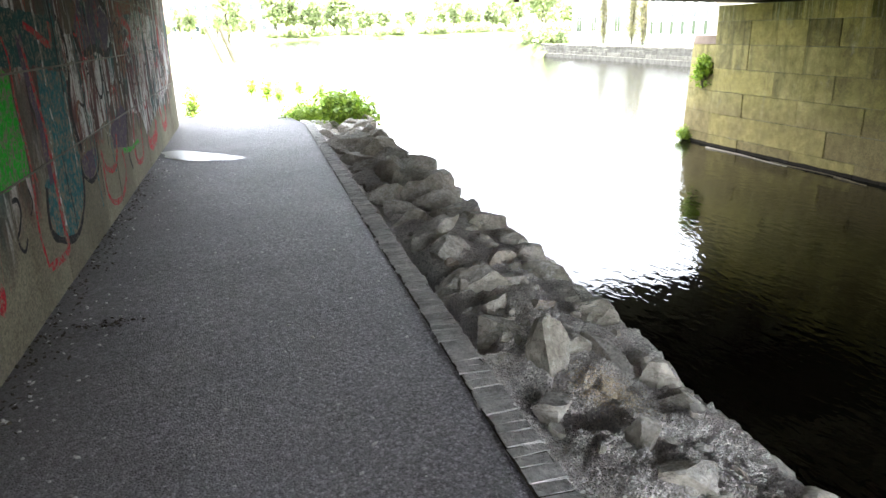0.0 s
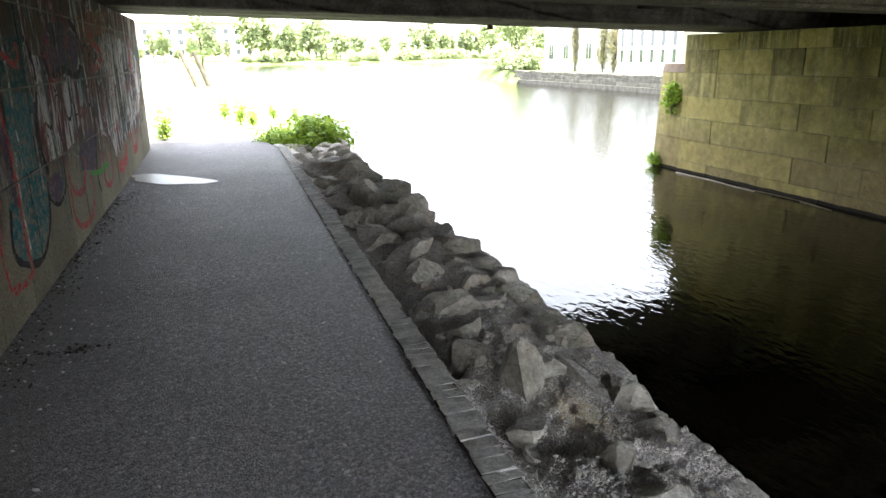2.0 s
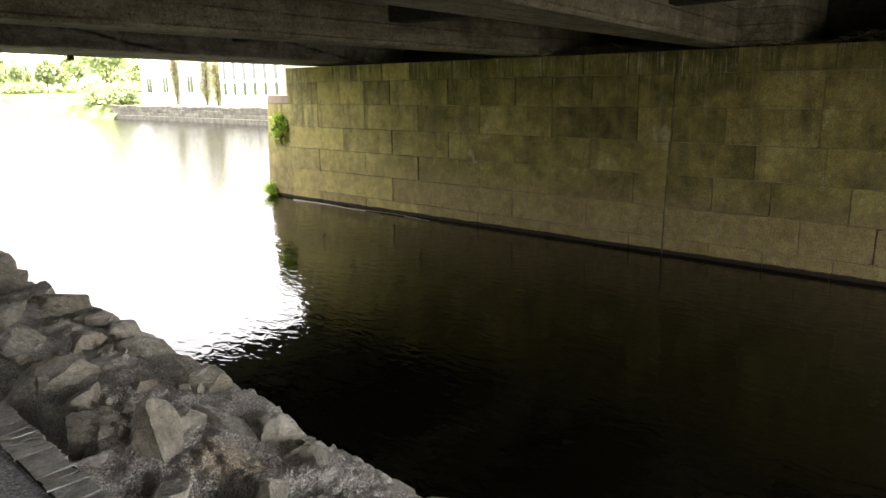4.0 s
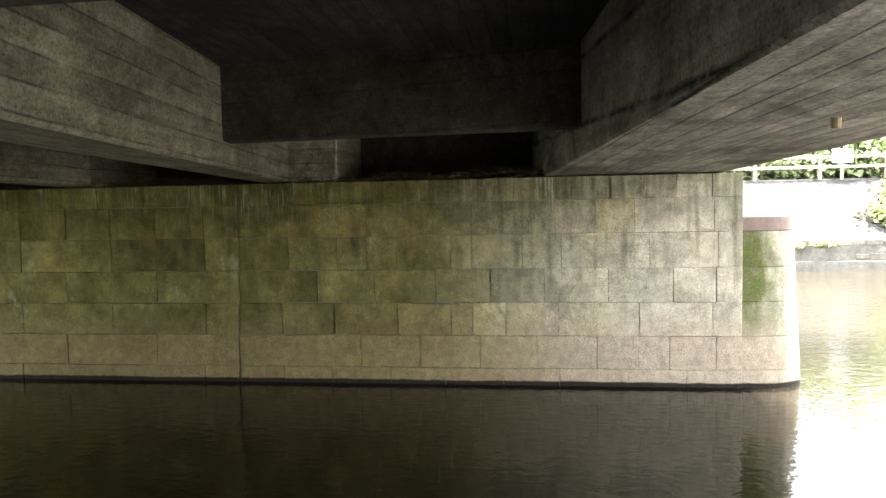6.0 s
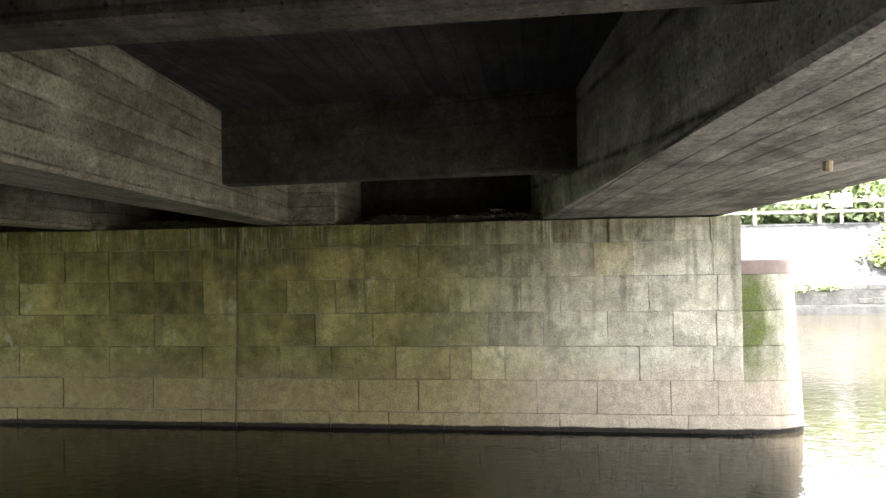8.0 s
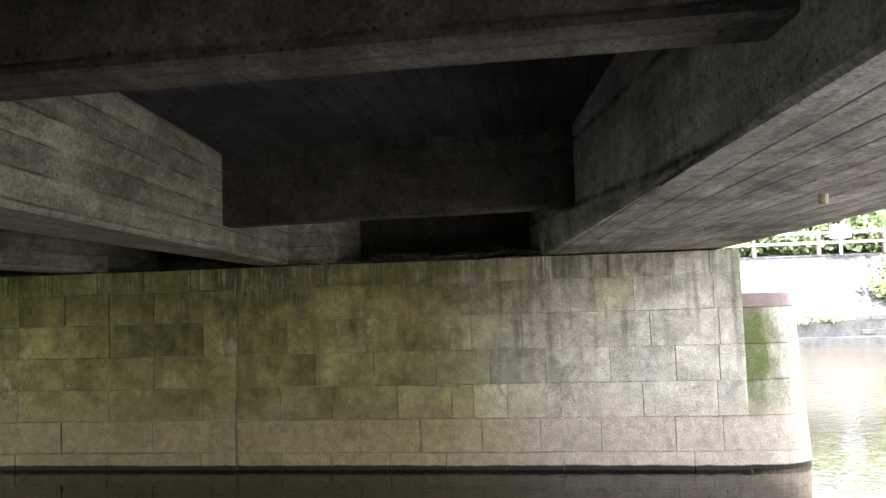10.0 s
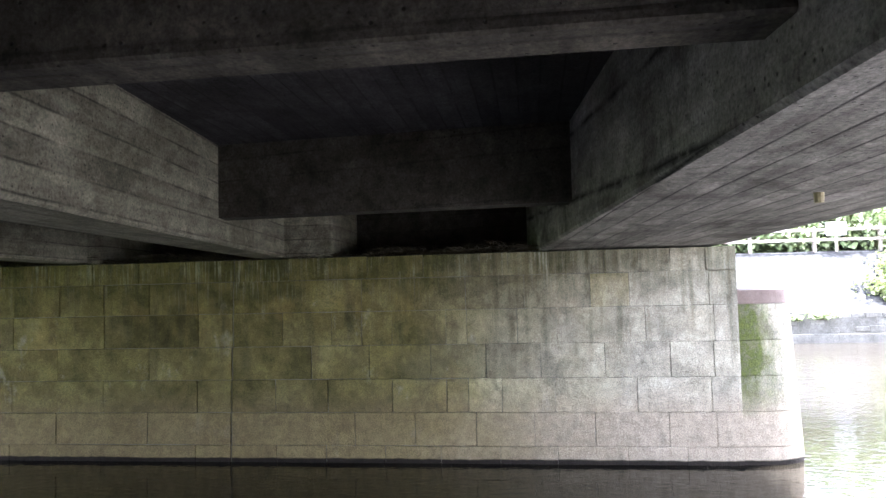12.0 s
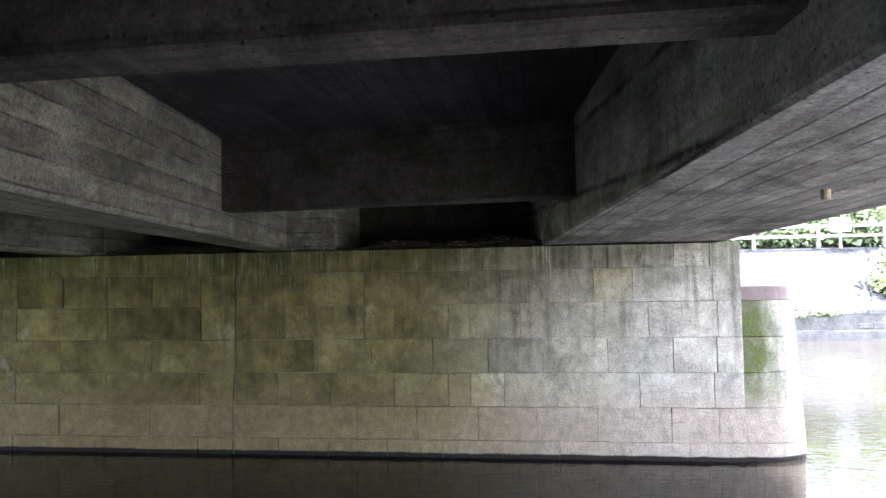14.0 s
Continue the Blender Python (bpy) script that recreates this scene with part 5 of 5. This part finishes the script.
# the crest over the water
for x, y, top, sx, sy, sz, turn, which in (
    (1.93, 3.62, 0.06, 0.13, 0.15, 0.17, 20, 3), (1.90, 3.22, -0.05, 0.13, 0.13, 0.11, 50, 8), (1.93, 2.98, -0.07, 0.09, 0.10, 0.10, 10, 6),
    (1.92, 2.78, -0.08, 0.09, 0.10, 0.11, 80, 0), (1.90, 2.55, -0.10, 0.085, 0.12, 0.10, 30, 11), (1.91, 2.28, -0.12, 0.11, 0.17, 0.09, -12, 5),
    (1.90, 1.98, -0.14, 0.14, 0.16, 0.10, 25, 4), (1.93, 1.72, -0.16, 0.14, 0.15, 0.12, 60, 7), (1.90, 1.45, -0.16, 0.14, 0.16, 0.12, 100, 2),
    (1.97, 4.02, -0.01, 0.13, 0.17, 0.14, 5, 9), (1.99, 4.38, 0.01, 0.12, 0.16, 0.15, 45, 1), (1.97, 4.72, -0.01, 0.15, 0.17, 0.13, 90, 10), (2.0, 5.05, -0.03, 0.13, 0.16, 0.12, 15, 6),
    (1.75, 4.68, 0.0, 0.14, 0.16, 0.11, 120, 0), (1.75, 5.15, 0.02, 0.16, 0.16, 0.13, 70, 11), (2.02, 5.40, 0.0, 0.12, 0.17, 0.14, 35, 3), (1.74, 4.0, -0.02, 0.1, 0.12, 0.1, 35, 5),
):
    stone(x - 0.05, y, top - (0.01 if y < 3.1 else 0.06), sx, sy, sz, turn, rng.uniform(-8, 8), rng.uniform(-8, 8), which, EDGE)
# the tall pile further on
for x, y, top, r, which in (
    (1.93, 5.80, 0.12, 0.22, 8), (1.98, 6.25, 0.12, 0.20, 2), (1.62, 5.70, 0.08, 0.19, 4), (1.70, 6.15, 0.12, 0.2, 9), (1.30, 6.02, 0.06, 0.16, 0), (1.36, 6.50, 0.10, 0.21, 3),
    (1.85, 6.70, 0.14, 0.22, 5), (1.95, 7.1, 0.14, 0.2, 10), (1.26, 7.05, 0.13, 0.21, 1), (1.60, 7.00, 0.14, 0.23, 11), (1.28, 7.65, 0.14, 0.22, 6), (1.64, 7.55, 0.17, 0.24, 7),
    (1.95, 7.65, 0.18, 0.22, 2), (1.24, 8.25, 0.14, 0.22, 8), (1.60, 8.15, 0.20, 0.25, 0), (1.94, 8.30, 0.24, 0.20, 4), (1.30, 8.85, 0.18, 0.25, 9), (1.70, 8.80, 0.22, 0.26, 3),
    (2.0, 8.95, 0.14, 0.22, 1), (1.26, 9.5, 0.18, 0.24, 5), (1.62, 9.45, 0.26, 0.25, 10), (1.94, 9.55, 0.24, 0.24, 6), (1.24, 10.1, 0.17, 0.22, 2), (1.55, 10.15, 0.24, 0.27, 8),
    (1.90, 10.3, 0.20, 0.24, 7), (1.20, 10.75, 0.16, 0.21, 11), (1.50, 10.9, 0.22, 0.26, 1), (1.88, 11.0, 0.18, 0.24, 0), (1.22, 11.4, 0.14, 0.20, 4), (1.55, 11.6, 0.19, 0.24, 9),
    (1.90, 11.8, 0.12, 0.23, 3), (1.25, 12.1, 0.12, 0.2, 6), (1.6, 12.4, 0.14, 0.23, 2), (1.95, 12.5, 0.08, 0.22, 10), (1.25, 12.65, 0.14, 0.19, 8), (1.75, 12.95, 0.16, 0.23, 1), (1.35, 13.15, 0.16, 0.2, 5), (2.1, 13.1, 0.1, 0.22, 7),
):
    stone(x - 0.10 * (x > 1.8), y, top - (0.16 if 7.4 < y < 9.8 else 0.11), r * rng.uniform(0.85, 1.2), r * rng.uniform(0.85, 1.25), r * rng.uniform(0.7, 0.95), rng.uniform(0, 360), rng.uniform(-20, 20), rng.uniform(-20, 20), which, "angular grey rock in the pile beside the path")
# the row at the waterline
y = 1.3
while y < 13.0:
    size = rng.uniform(0.13, 0.19) if y < 5 else rng.uniform(0.17, 0.25)
    edge = bank_edge(y)
    stone(edge + 0.0 + rng.uniform(-0.05, 0.05), y, -0.42 + rng.uniform(-0.08, 0.08), size, size * 1.2, size, rng.uniform(0, 360), rng.uniform(-20, 20), 0, rng.randrange(12), "dark rock low on the bank at the waterline")
    y += size * 1.5
# small stones lying about
for i in range(60):
    y = 1.5 + 4.2 * rng.random()
    x = rng.uniform(1.06, 1.9)
    r = rng.uniform(0.018, 0.045)
    stone(x, y, bank_z(x, y) + r * 0.8, r, r * rng.uniform(0.8, 1.4), r * 0.8, rng.uniform(0, 360), rng.uniform(-20, 20), rng.uniform(-20, 20), rng.randrange(12), "small loose stone on the dirt bank")

# gravel and crumbs
OCTA = [(0, 1, 4), (1, 2, 4), (2, 3, 4), (3, 0, 4), (1, 0, 5), (2, 1, 5), (3, 2, 5), (0, 3, 5)]
verts, faces = [], []
for i in range(26000):
    y = 1.5 + 3.6 * rng.random() ** 1.6
    x = rng.uniform(1.0, bank_edge(y) - 0.04)
    r = rng.uniform(0.0025, 0.007) * (2.0 if rng.random() < 0.06 else 1.0)
    m = pose(x, y, bank_z(x, y) + r * 0.35, rng.uniform(0, 360), rng.uniform(0, 360), 0) @ Matrix.Diagonal((r, r * rng.uniform(0.6, 1.2), r * rng.uniform(0.5, 0.9), 1))
    k = len(verts)
    verts += [m @ Vector(p) for p in ((1, 0, 0), (0, 1, 0), (-1, 0, 0), (0, -1, 0), (0, 0, 1), (0, 0, -1))]
    faces += [tuple(k + v for v in f) for f in OCTA]
tagged(part_mesh("gravel", mesh_of("gravel", verts, faces), GRAVEL), "loose gravel on the dirt bank", "gravel", kind="stuff")
bm = bmesh.new()
for i in range(1500):
    x, y = 1.50 + rng.gauss(0, 0.075), 2.66 + rng.gauss(0, 0.11)
    s = rng.uniform(0.003, 0.006)
    m = pose(x, y, bank_z(x, y) + s * 1.2, rng.uniform(0, 360), rng.uniform(0, 360), 0) @ Matrix.Diagonal((s, s * rng.uniform(0.6, 1.4), s * 0.7, 1))
    vs = [bm.verts.new(m @ Vector(p)) for p in ((1, 0, 0), (0, 1, 0), (-1, 0, 0), (0, -1, 0), (0, 0, 1), (0, 0, -1))]
    for f in ((0, 1, 4), (1, 2, 4), (2, 3, 4), (3, 0, 4), (1, 0, 5), (2, 1, 5), (3, 2, 5), (0, 3, 5)):
        bm.faces.new([vs[j] for j in f])
tagged(part("seed_scatter", bm, SEED), "scattered pale seed and grain on the dirt bank", "seed", kind="stuff")
bm = bmesh.new()
for i in range(420):
    y = 1.0 + 9.0 * rng.random() ** 1.6
    x = WX + 0.03 + (abs(rng.gauss(0, 0.25)) if i < 240 else rng.uniform(0, 2.05))
    if x > 0.8:
        continue
    s = rng.uniform(0.004, 0.012)
    z = path_z(y) + 0.014 + 0.3 * s
    m = pose(x, y, z, rng.uniform(-20, 20), rng.uniform(-20, 20), rng.uniform(0, 360)) @ Matrix.Diagonal((s, s * rng.uniform(0.5, 2.0), s * 0.5, 1))
    vs = [bm.verts.new(m @ Vector(p)) for p in ((1, 0, 0), (0, 1, 0), (-1, 0, 0), (0, -1, 0), (0, 0, 1), (0, 0, -1))]
    for f in ((0, 1, 4), (1, 2, 4), (2, 3, 4), (3, 0, 4), (1, 0, 5), (2, 1, 5), (3, 2, 5), (0, 3, 5)):
        bm.faces.new([vs[j] for j in f])
tagged(part("path_litter", bm, LITTER), "pale crumbs and grit scattered on the asphalt", "litter", kind="stuff")
bm = bmesh.new()
for i in range(700):
    y = 1.0 + 8.0 * rng.random() ** 1.4
    x = WX + 0.01 + abs(rng.gauss(0, 0.09))
    if i > 645:
        x, y = -0.92 + rng.gauss(0, 0.11), 4.05 + rng.gauss(0, 0.035)
    s = rng.uniform(0.004, 0.013)
    m = pose(x, y, path_z(y) + 0.012, rng.uniform(-30, 30), rng.uniform(-30, 30), rng.uniform(0, 360)) @ Matrix.Diagonal((s, s * rng.uniform(0.5, 2.2), s * 0.5, 1))
    vs = [bm.verts.new(m @ Vector(p)) for p in ((1, 0, 0), (0, 1, 0), (-1, 0, 0), (0, -1, 0), (0, 0, 1), (0, 0, -1))]
    for f in ((0, 1, 4), (1, 2, 4), (2, 3, 4), (3, 0, 4), (1, 0, 5), (2, 1, 5), (3, 2, 5), (0, 3, 5)):
        bm.faces.new([vs[j] for j in f])
tagged(part("leaf_litter", bm, LEAF_LITTER), "dark leaf litter and soil along the foot of the wall", "litter", kind="stuff")
